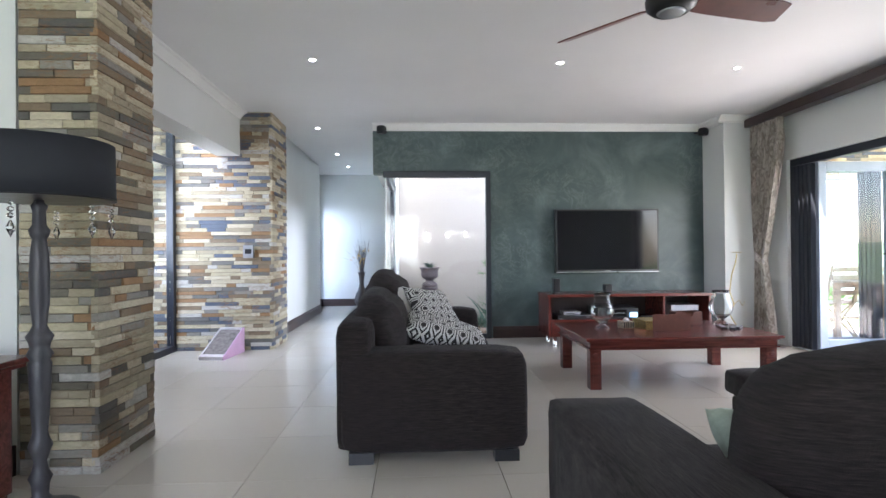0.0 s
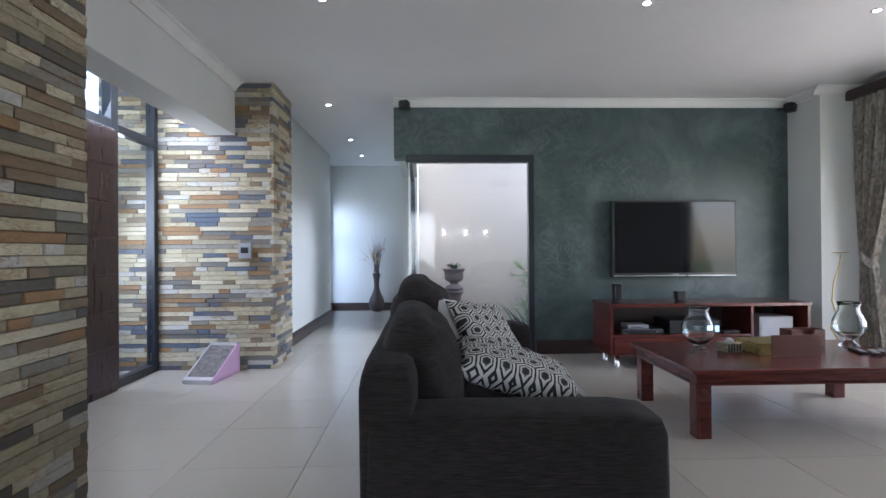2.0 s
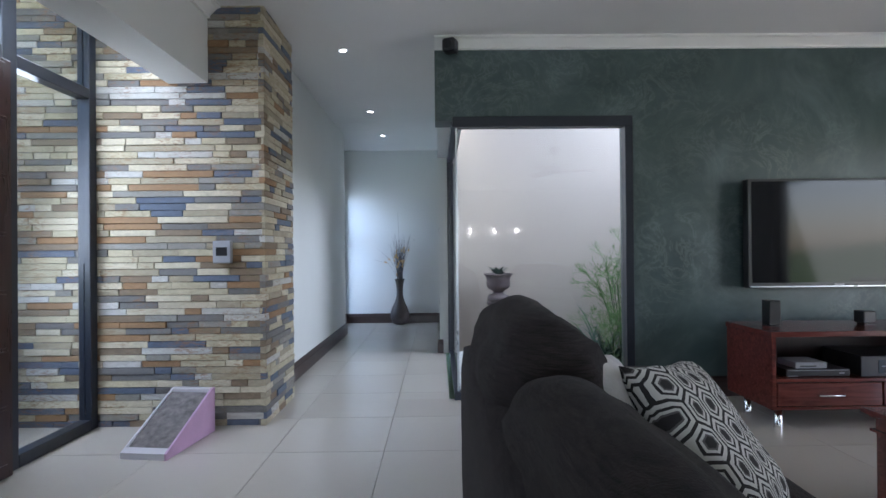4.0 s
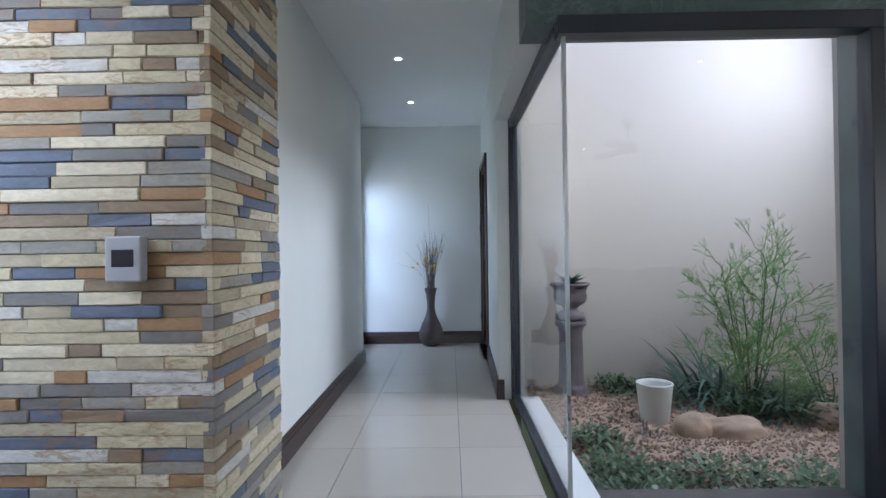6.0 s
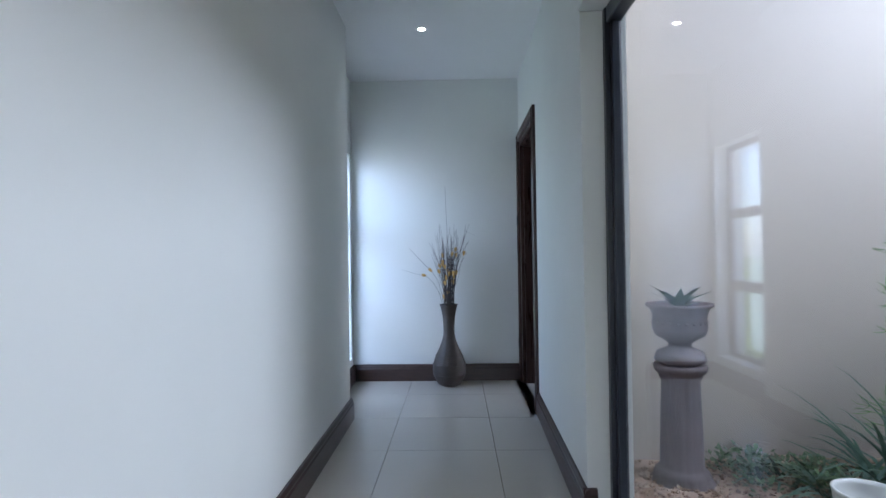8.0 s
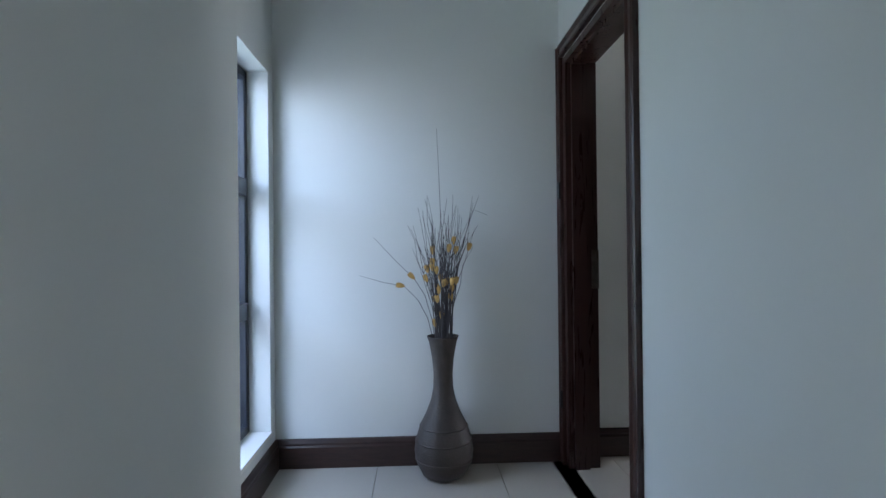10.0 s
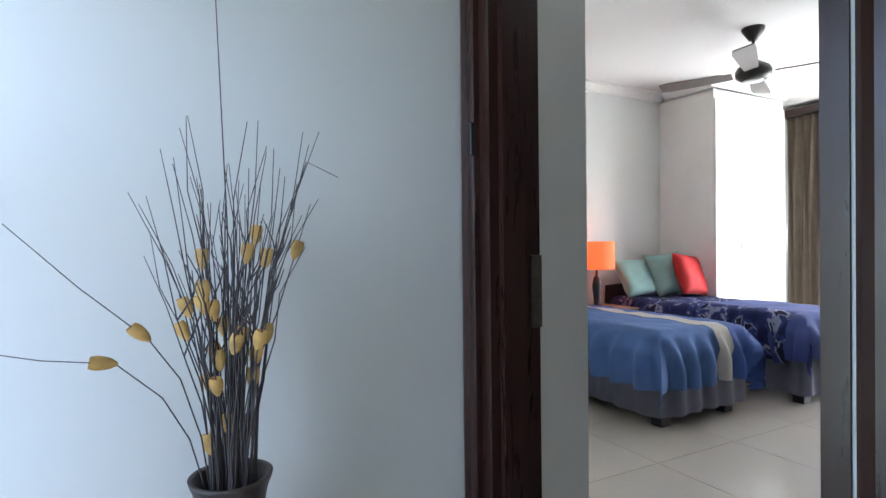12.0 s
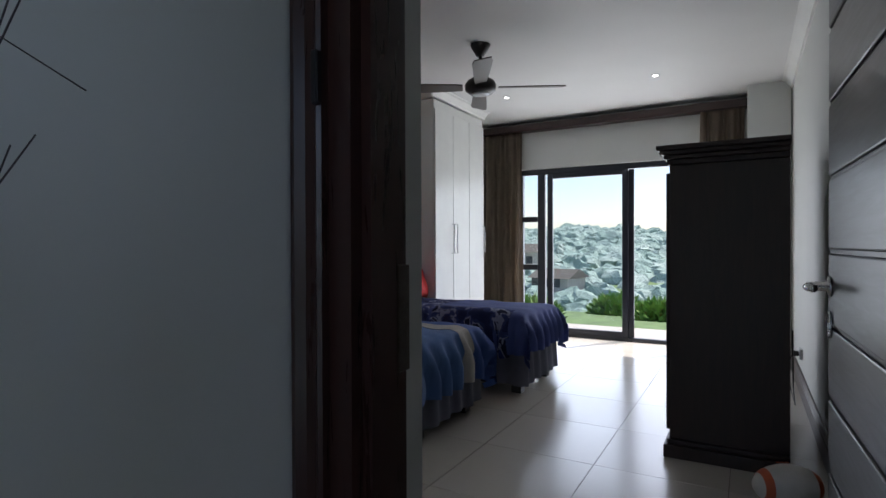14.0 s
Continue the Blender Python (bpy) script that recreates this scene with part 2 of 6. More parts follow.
MAHOGANY = wood("mahogany", (0.070, 0.016, 0.013), (0.17, 0.042, 0.032), 0.2, (1.5, 16, 16))
OLDWOOD = wood("near_black_wardrobe_wood", (0.016, 0.0075, 0.006), (0.034, 0.016, 0.012), 0.5, (16, 16, 1.4))
ALU = speckled("charcoal_aluminium", (0.018, 0.022, 0.032), 0.33, 5, 0.15, 0.02, metal=0.0)
ALUPALE = speckled("grey_aluminium", (0.22, 0.26, 0.32), 0.35, 5, 0.1, 0.02)
SILVER = speckled("silver_edge", (0.5, 0.53, 0.55), 0.3, 5, 0.1, 0.02, metal=0.7)
CHROME = speckled("chrome", (0.8, 0.8, 0.8), 0.12, 5, 0.05, 0.0, metal=1.0)
FABRIC = make_fabric("charcoal_chenille", (0.0085, 0.0066, 0.0066), (0.056, 0.043, 0.041))
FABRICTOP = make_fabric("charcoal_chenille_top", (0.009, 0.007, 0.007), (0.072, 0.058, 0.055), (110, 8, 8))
HEX = make_hex()
WHITEFAB = speckled("white_plush", (0.62, 0.61, 0.59), 0.95, 14, 0.12, 0.5)
GREENFAB = speckled("mint_leaf_cotton", (0.36, 0.43, 0.36), 0.9, 11, 0.3, 0.3)
GLASS = make_glass("clear_blown_glass", (0.96, 0.98, 0.98))
PANE = make_pane("window_glass")
SCREEN = speckled("tv_screen", (0.006, 0.006, 0.008), 0.045, 3, 0.1, 0.0, spec=0.3)
BLACK = speckled("black_plastic", (0.015, 0.015, 0.017), 0.35, 12, 0.1, 0.05)
GREYPL = speckled("silver_grey_plastic", (0.30, 0.31, 0.33), 0.35, 10, 0.08, 0.03)
BLUESCREEN = glow("lit_blue_display", (0.12, 0.5, 0.9), 0.35)
LAMPGLOW = glow("downlight_glow", (1.0, 0.97, 0.92), 12)
SHADEGLOW = glow("lit_glass_shade", (1.0, 0.95, 0.86), 6)
BRASS = speckled("embossed_brass", (0.55, 0.43, 0.18), 0.35, 60, 0.4, 0.6, 200, metal=0.85)
CARVED = speckled("brown_leather_box", (0.12, 0.04, 0.025), 0.4, 20, 0.2, 0.2)
ZEBRA = speckled("striped_box_paper", (0.30, 0.26, 0.18), 0.5, 40, 0.7, 0.2)
LAMPSHADE = speckled("black_linen_shade", (0.014, 0.016, 0.022), 0.8, 60, 0.2, 0.3, 400)
LAMPPOLE = wood("black_turned_wood", (0.022, 0.022, 0.026), (0.05, 0.048, 0.055), 0.45, (14, 14, 3))
CRYSTAL = make_glass("cut_crystal", (1, 1, 1), 0.0, 1.5)
PINK = speckled("pink_card", (0.62, 0.40, 0.58), 0.7, 9, 0.08, 0.1)
PALECARD = speckled("white_card", (0.68, 0.66, 0.68), 0.7, 9, 0.06, 0.1)
SCRATCH = speckled("worn_corrugated_card", (0.21, 0.19, 0.18), 0.95, 26, 0.45, 0.8, 160)
VASE = speckled("brown_stoneware", (0.055, 0.042, 0.037), 0.55, 18, 0.25, 0.5, 90)
TWIG = speckled("dark_twig", (0.075, 0.066, 0.068), 0.8, 20, 0.3, 0.2)
STRIKE = speckled("dull_metal", (0.12, 0.10, 0.08), 0.45, 60, 0.3, 0.3, 200, metal=0.7)
PETAL = speckled("dried_golden_pod", (0.62, 0.38, 0.12), 0.7, 30, 0.35, 0.3)
URN = speckled("weathered_plum_stone", (0.13, 0.105, 0.11), 0.6, 9, 0.3, 0.4, 70)
POT = speckled("white_glazed_pot", (0.60, 0.61, 0.58), 0.35, 8, 0.08, 0.1)
SOIL = speckled("dark_soil", (0.035, 0.025, 0.02), 0.95, 30, 0.3, 0.6)
GRAVEL = make_gravel()
ROCK = speckled("garden_rock", (0.36, 0.25, 0.17), 0.8, 6, 0.35, 0.8, 40)
LEAF = make_leaf("garden_leaf", (0.025, 0.06, 0.02), (0.07, 0.14, 0.04))
LEAFBLUE = make_leaf("blue_green_leaf", (0.035, 0.08, 0.055), (0.09, 0.17, 0.11))
# Brighter leaf copy: sunlight on the bedroom hedge is put into its colour.
LEAFSUN = make_leaf("leaf_sun_in_colour", (0.12, 0.24, 0.05), (0.24, 0.38, 0.10))
LEAFBRIGHT = make_leaf("feathery_leaf", (0.07, 0.17, 0.045), (0.16, 0.31, 0.09))
DAMASK = make_damask()
TAUPE = speckled("taupe_curtain", (0.26, 0.21, 0.16), 0.85, 6, 0.15, 0.2, 300)
BEDBLUE = speckled("blue_cotton_quilt", (0.075, 0.155, 0.36), 0.85, 5, 0.15, 0.2, 200)
BEDDEEP = speckled("deep_blue_cotton", (0.035, 0.085, 0.29), 0.8, 5, 0.15, 0.2, 200)
NAVY = speckled("navy_quilt", (0.055, 0.08, 0.25), 0.85, 5, 0.2, 0.2, 200)
CAMO = make_camo()
BEDCREAM = speckled("cream_quilt_stripe", (0.46, 0.44, 0.40), 0.85, 9, 0.12, 0.2, 200)
VALANCE = speckled("grey_valance", (0.11, 0.115, 0.15), 0.85, 6, 0.2, 0.2, 200)
DIVAN = speckled("dark_divan_cloth", (0.020, 0.020, 0.026), 0.9, 8, 0.2, 0.2, 200)
RED = speckled("red_cotton", (0.56, 0.028, 0.028), 0.85, 9, 0.12, 0.2, 200)
TEAL = speckled("mint_cotton", (0.24, 0.38, 0.34), 0.85, 9, 0.12, 0.2, 200)
ORANGE = speckled("orange_ribbon_shade", (0.60, 0.13, 0.04), 0.8, 30, 0.2, 0.3, 200)
CUPBOARD = speckled("white_lacquer", (0.74, 0.75, 0.72), 0.35, 4, 0.04, 0.02)
FANBLACK = speckled("black_fan_metal", (0.014, 0.014, 0.014), 0.35, 9, 0.15, 0.05)
FANBLADE = speckled("weathered_grey_blade", (0.16, 0.145, 0.135), 0.45, 9, 0.15, 0.1)
FANBROWN = speckled("red_brown_blade", (0.15, 0.045, 0.03), 0.3, 9, 0.2, 0.1)
PATIOWOOD = wood("weathered_teak", (0.26, 0.19, 0.12), (0.45, 0.35, 0.23), 0.6, (3, 18, 18))
WICKER = speckled("dark_navy_wicker", (0.03, 0.04, 0.07), 0.6, 30, 0.3, 0.5)
PAVING = speckled("pale_patio_tile", (0.52, 0.45, 0.38), 0.45, 3, 0.12, 0.1)
BALL = speckled("white_rugby_ball", (0.62, 0.58, 0.52), 0.5, 20, 0.06, 0.3)
BALLRED = speckled("orange_ball_panel", (0.55, 0.10, 0.03), 0.5, 20, 0.06, 0.3)
PLASTIC = speckled("white_plastic_fitting", (0.62, 0.63, 0.62), 0.4, 8, 0.05, 0.02)

# ---- mesh helpers ----


def box(bm, lo, hi, m=None):
    vs = [bm.verts.new((x, y, z)) for z in (lo[2], hi[2]) for y in (lo[1], hi[1]) for x in (lo[0], hi[0])]
    if m:
        for v in vs:
            v.co = m @ v.co
    for f in ((0, 2, 3, 1), (4, 5, 7, 6), (0, 1, 5, 4), (2, 6, 7, 3), (0, 4, 6, 2), (1, 3, 7, 5)):
        bm.faces.new([vs[i] for i in f])
    return vs


def boxes(*pairs):
    bm = bmesh.new()
    for lo, hi in pairs:
        box(bm, lo, hi)
    return bm


def soft_box(lo, hi, r=0.01, seg=2):
    bm = boxes((lo, hi))
    bmesh.ops.bevel(bm, geom=bm.edges[:] + bm.verts[:], offset=r, segments=seg, affect="EDGES", profile=0.5)
    return bm


def puffed(lo, hi, r=0.06, puff=0.03, cuts=5, wobble=0.008, seed=1):
    """A stuffed block: rounded edges, swollen faces."""
    bm = boxes((lo, hi))
    bmesh.ops.subdivide_edges(bm, edges=bm.edges[:], cuts=cuts, use_grid_fill=True)
    c, h = (Vector(lo) + Vector(hi)) / 2, (Vector(hi) - Vector(lo)) / 2
    for v in bm.verts:
        q = [(v.co[i] - c[i]) / h[i] for i in range(3)]
        inner = Vector([max(-h[i] + r, min(h[i] - r, v.co[i] - c[i])) for i in range(3)])
        d = (v.co - c) - inner
        if d.length > 1e-6:
            d = d.normalized() * r
        swell = Vector([q[i] * puff * (1 - q[(i + 1) % 3] ** 2) * (1 - q[(i + 2) % 3] ** 2) if abs(q[i]) > 0.98 else 0 for i in range(3)])
        v.co = c + inner + d + swell + noise.noise_vector(v.co * 6 + Vector((seed, 0, 0))) * wobble
    return bm


def cushion(w, h, d, n=18, seed=3, pinch=0.9):
    """A scatter cushion in its own x, y plane, with pinched corners."""
    bm = bmesh.new()
    grid = {}
    for side in (1, -1):
        for i in range(n + 1):
            for j in range(n + 1):
                u, v = -1 + 2 * i / n, -1 + 2 * j / n
                edge = i in (0, n) or j in (0, n)
                if edge and side < 0:
                    grid[side, i, j] = grid[1, i, j]
                    continue
                z = side * d * 0.5 * (max(0, 1 - u ** 4) * max(0, 1 - v ** 4)) ** 0.55
                x = u * w / 2 * (1 - 0.07 * (1 - v * v) * abs(u) ** 3 * pinch)
                y = v * h / 2 * (1 - 0.07 * (1 - u * u) * abs(v) ** 3 * pinch)
                co = Vector((x, y, z))
                grid[side, i, j] = bm.verts.new(co + noise.noise_vector(co * 9 + Vector((seed, 0, 0))) * 0.009 * (0 if edge else 1))
    for side in (1, -1):
        for i in range(n):
            for j in range(n):
                q = [grid[side, i, j], grid[side, i + 1, j], grid[side, i + 1, j + 1], grid[side, i, j + 1]]
                bm.faces.new(q if side > 0 else q[::-1])
    return bm


def lathe(profile, seg=32, at=(0, 0, 0), bm=None, flute=0.0, flutes=0):
    bm = bm or bmesh.new()
    rings = []
    for r, z in profile:
        ring = []
        for k in range(seg):
            a = 2 * math.pi * k / seg
            rr = r * (1 + (flute * math.cos(flutes * a) if flutes else 0))
            ring.append(bm.verts.new((at[0] + rr * math.cos(a), at[1] + rr * math.sin(a), at[2] + z)))
        rings.append(ring)
    for a, b in zip(rings, rings[1:]):
        for k in range(seg):
            bm.faces.new((a[k], a[(k + 1) % seg], b[(k + 1) % seg], b[k]))
    if profile[0][0] > 1e-4:
        bm.faces.new(rings[0][::-1])
    if profile[-1][0] > 1e-4:
        bm.faces.new(rings[-1])
    return bm


def tube(bm, points, r0, r1=None, seg=6):
    r1 = r0 if r1 is None else r1
    pts = [Vector(p) for p in points]
    rings = []
    for i, p in enumerate(pts):
        way = (pts[min(i + 1, len(pts) - 1)] - pts[max(i - 1, 0)]).normalized()
        side = way.cross(Vector((0.3, 0.9, 0.25))).normalized()
        up = way.cross(side)
        r = r0 + (r1 - r0) * i / max(1, len(pts) - 1)
        rings.append([bm.verts.new(p + side * r * math.cos(2 * math.pi * k / seg) + up * r * math.sin(2 * math.pi * k / seg)) for k in range(seg)])
    for a, b in zip(rings, rings[1:]):
        for k in range(seg):
            bm.faces.new((a[k], a[(k + 1) % seg], b[(k + 1) % seg], b[k]))
    bm.faces.new(rings[0][::-1])
    bm.faces.new(rings[-1])


def sweep(bm, profile, a, b, out, up=(0, 0, 1)):
    """A moulding from a to b; profile points are (out, up) from that line."""
    out, up = Vector(out), Vector(up)
    ends = [[bm.verts.new(Vector(p) + out * o + up * u) for o, u in profile] for p in (a, b)]
    n = len(profile)
    for k in range(n):
        bm.faces.new((ends[0][k], ends[0][(k + 1) % n], ends[1][(k + 1) % n], ends[1][k]))
    bm.faces.new(ends[0][::-1])
    bm.faces.new(ends[1])


def part(name, bm, material, parent=None, label="", smooth=False):
    bmesh.ops.recalc_face_normals(bm, faces=bm.faces[:]) if len(bm.faces) < 20000 else None
    me = bpy.data.meshes.new(name)
    bm.to_mesh(me)
    bm.free()
    me.materials.append(material)
    if smooth:
        me.shade_smooth()
    o = new(name, me)
    o.parent = parent
    return tagged(o, label)


def thing(name, label, category, at=(0, 0, 0), turn=0.0, group=""):
    e = new(name)
    e.empty_display_size = 0.1
    e.matrix_world = pose(*at, 0, 0, turn)
    return tagged(e, label, category, group)


def setting(name, bm, material, smooth=False):
    return tagged(part(name, bm, material, None, "", smooth), kind="structure")


def slab(name, lo, hi, material):
    return setting(name, boxes((lo, hi)), material)


# ---- large structure ----
H = 2.75
LOBBY_H = 3.15

slab("floor_base", (-4.2, -3.2, -0.12), (4.42, 7.2, -0.012), GROUT)
slab("floor_base", (-4.2, 7.2, -0.12), (-0.30, 11.95, -0.012), GROUT)
slab("floor_base", (-0.30, 10.6, -0.12), (5.66, 14.6, -0.012), GROUT)
ceil = boxes(((-1.87, -3.2, H), (4.6, 7.42, H + 0.12)), ((-4.2, -3.2, H), (-1.87, 3.12, H + 0.12)), ((-1.87, 7.42, H), (-0.2, 11.9, H + 0.12)))
setting("ceiling", ceil, CEIL)
slab("ceiling", (-4.2, 3.3, LOBBY_H), (-1.9, 7.0, LOBBY_H + 0.12), CEIL)
slab("ceiling", (-0.19, 10.4, H), (5.9, 14.6, H + 0.12), CEIL)

# living room walls
setting("wall_green", boxes(((1.10, 7.20, 0), (3.96, 7.42, H)), ((-0.39, 7.20, 2.125), (1.10, 7.42, H)), ((-0.37, 7.42, 2.18), (-0.17, 9.07, H))), GREEN)
slab("wall_corridor_header", (-0.374, 7.424, 2.176), (-0.366, 9.07, H), WALL)
slab("wall_corridor_header_soffit", (-0.374, 7.424, 2.168), (-0.166, 9.066, 2.176), WALL)
slab("wall_pier", (3.93, 6.71, 0), (4.40, 7.20, H), WALL)
setting("wall_east", boxes(((4.40, 6.26, 0), (4.62, 7.42, H)), ((4.40, 3.4, 2.13), (4.62, 6.26, H)), ((4.40, -3.2, 0), (4.62, 3.4, H))), WALL)
setting("wall_south", boxes(((-4.2, -3.2, 0), (-2.4, -3.0, H)), ((0.2, -3.2, 0), (4.62, -3.0, H)), ((-2.4, -3.2, 2.2), (0.2, -3.0, H))), WALL)
setting("wall_west", boxes(((-4.3, -3.2, 0), (-4.2, 3.3, H)),), WALL)
setting("wall_side", boxes(((-4.2, 3.14, 0), (-1.875, 3.36, LOBBY_H + 0.1)),), WALL)
setting("beam", boxes(((-2.13, 3.36, 2.24), (-1.872, 6.62, LOBBY_H)),), WALL)
slab("wall_rear", (-3.0, 7.0, 0), (-1.88, 7.2, LOBBY_H), WALL)

# corridor
slab("wall_corridor", (-1.86, 7.31, 0), (-1.66, 10.52, H), WALL)
setting("wall_alcove", boxes(((-2.10, 10.50, 0), (-1.86, 10.76, H)), ((-2.10, 11.60, 0), (-1.86, 11.90, H)), ((-2.10, 10.76, 0), (-1.86, 11.60, 0.20)), ((-2.10, 10.76, 2.06), (-1.86, 11.60, H))), WALL)
slab("window_sill", (-2.0, 10.77, 0.20), (-1.852, 11.596, 0.222), TRIM)
slab("wall_end", (-1.86, 11.69, 0), (-0.325, 11.90, H), WALL)
setting("wall_corridor_side", boxes(((-0.325, 9.07, 0), (-0.17, 10.73, H)), ((-0.325, 10.73, 2.14), (-0.17, 11.62, H)), ((-0.325, 11.62, 0), (-0.17, 11.90, H))), WALL)

bm = bmesh.new()
sweep(bm, [(0, 0), (0.040, 0), (0.002, 1.573), (0, 1.573)], (-0.3245, 9.07, 0), (-0.3245, 9.07, H), (-1, 0, 0), (0, 1, 0))
setting("wall_corridor_side", bm, WALL)

# bedroom
slab("wall_bedroom_stub", (-0.166, 11.735, 0), (0.165, 14.6, H), WALL)
slab("wall_bedroom_south", (-0.166, 10.30, 0), (5.85, 10.62, H), WALL)
slab("wall_bedroom_north", (0.17, 14.42, 0), (5.85, 14.62, H), WALL)
setting("wall_bedroom_east", boxes(((5.61, 13.62, 0), (5.85, 14.41, H)), ((5.61, 10.63, 0), (5.85, 11.20, H)), ((5.61, 11.20, 2.14), (5.85, 13.62, H))), WALL)
slab("wall_bedroom_nib", (5.15, 10.63, 0), (5.604, 11.0, H), WALL)

# courtyard shell; unseen tall east and south parts are added to block the sun
setting("wall_courtyard", boxes(((-0.16, 10.285, -0.5), (3.6, 10.299, 4.2)), ((3.4, 7.43, -0.5), (3.6, 10.284, 9.5)), ((-0.38, 7.43, H + 0.13), (-0.2, 10.28, 3.3)), ((-0.3, 7.42, H + 0.121), (3.39, 7.5, 7.5))), CREAM)
slab("wall_courtyard_inner", (1.12, 7.43, -0.4), (3.39, 7.48, H), CREAM)
slab("courtyard_kerb", (-0.20, 7.29, -0.35), (-0.06, 9.07, 0.015), TRIM)
slab("courtyard_kerb", (-0.06, 7.29, -0.35), (1.10, 7.43, 0.012), MORTAR)

# mouldings
cove = [(0, 0), (0.085, 0), (0.085, -0.014), (0.062, -0.022), (0.030, -0.055), (0.018, -0.070), (0.018, -0.085), (0, -0.085)]
for n, (a, b, out) in enumerate((
    ((-0.39, 7.20, H), (3.92, 7.20, H), (0, -1, 0)),
    ((3.93, 7.12, H), (3.93, 6.71, H), (-1, 0, 0)),
    ((3.85, 6.71, H), (4.40, 6.71, H), (0, -1, 0)),
    ((4.40, 6.63, H), (4.40, -3.0, H), (-1, 0, 0)),
    ((-1.872, 3.36, H), (-1.872, 6.62, H), (1, 0, 0)),
    ((-0.17, 10.62, H), (5.15, 10.62, H), (0, 1, 0)),
    ((0.165, 14.42, H), (3.70, 14.42, H), (0, -1, 0)),
    ((3.70, 14.34, H), (3.70, 13.76, H), (-1, 0, 0)),
    ((3.62, 13.76, H), (4.85, 13.76, H), (0, -1, 0)),
    ((0.165, 11.74, H), (0.165, 14.42, H), (1, 0, 0)),
)):
    bm = bmesh.new()
    sweep(bm, cove, a, b, out)
    setting("cornice", bm, TRIM)

skirt = [(0, 0), (0.024, 0), (0.024, 0.108), (0.018, 0.118), (0.018, 0.128), (0.010, 0.146), (0, 0.15)]
for a, b, out in (
    ((1.13, 7.20, 0), (3.92, 7.20, 0), (0, -1, 0)),
    ((3.93, 7.17, 0), (3.93, 6.71, 0), (-1, 0, 0)),
    ((3.91, 6.71, 0), (4.40, 6.71, 0), (0, -1, 0)),
    ((-4.2, 3.14, 0), (-1.88, 3.14, 0), (0, -1, 0)),
    ((-1.66, 7.31, 0), (-1.66, 10.54, 0), (1, 0, 0)),
    ((-1.86, 10.544, 0), (-1.86, 11.69, 0), (1, 0, 0)),
    ((-1.86, 11.69, 0), (-0.325, 11.69, 0), (0, -1, 0)),
    ((-0.3645, 9.048, 0), (-0.3265, 10.643, 0), (-1, 0, 0)),
    ((-0.385, 9.07, 0), (-0.325, 9.07, 0), (0, -1, 0)),
    ((-0.16, 11.735, 0), (0.18, 11.735, 0), (0, -1, 0)),
    ((0.165, 11.72, 0), (0.165, 14.42, 0), (1, 0, 0)),
    ((0.165, 14.42, 0), (3.70, 14.42, 0), (0, -1, 0)),
    ((0.72, 10.62, 0), (5.15, 10.62, 0), (0, 1, 0)),
):
    bm = bmesh.new()
    sweep(bm, skirt, a, b, out)
    setting("baseboard", bm, SKIRT)

# ---- openings and their frames ----


def bar_frame(name, bars, material, parent=None, r=0.004):
    bm = bmesh.new()
    for lo, hi in bars:
        b = soft_box(lo, hi, r, 1)
        me = bpy.data.meshes.new("bar")
        b.to_mesh(me)
        b.free()
        bm.from_mesh(me)
        bpy.data.meshes.remove(me)
    return part(name, bm, material, parent)


def courtyard_window():
    w = tagged(new("window_courtyard"), kind="structure")
    bar_frame("front_frame", (
        ((-0.26, 7.15, 2.065), (1.11, 7.24, 2.145)), ((1.05, 7.15, 0.0), (1.11, 7.24, 2.065)), ((-0.26, 7.15, 0.0), (1.05, 7.24, 0.06)),
        ((-0.26, 7.24, 0.0), (-0.21, 9.03, 0.045)), ((-0.265, 7.24, 2.10), (-0.205, 9.03, 2.17)), ((-0.27, 9.03, 0.0), (-0.20, 9.068, 2.17)),
        ((-0.25, 9.00, 0.045), (-0.215, 9.03, 2.10))), ALU, w)
    for n, b in (("pane", ((-0.222, 7.19, 0.06), (1.05, 7.200, 2.065))), ("pane", ((-0.238, 7.206, 0.045), (-0.228, 9.0, 2.10)))):
        p = part(n, boxes(b), PANE, w)
        p.visible_shadow = False
    part("glass_edge", boxes(((-0.238, 7.186, 0.05), (-0.222, 7.206, 2.08))), SILVER, w)


courtyard_window()


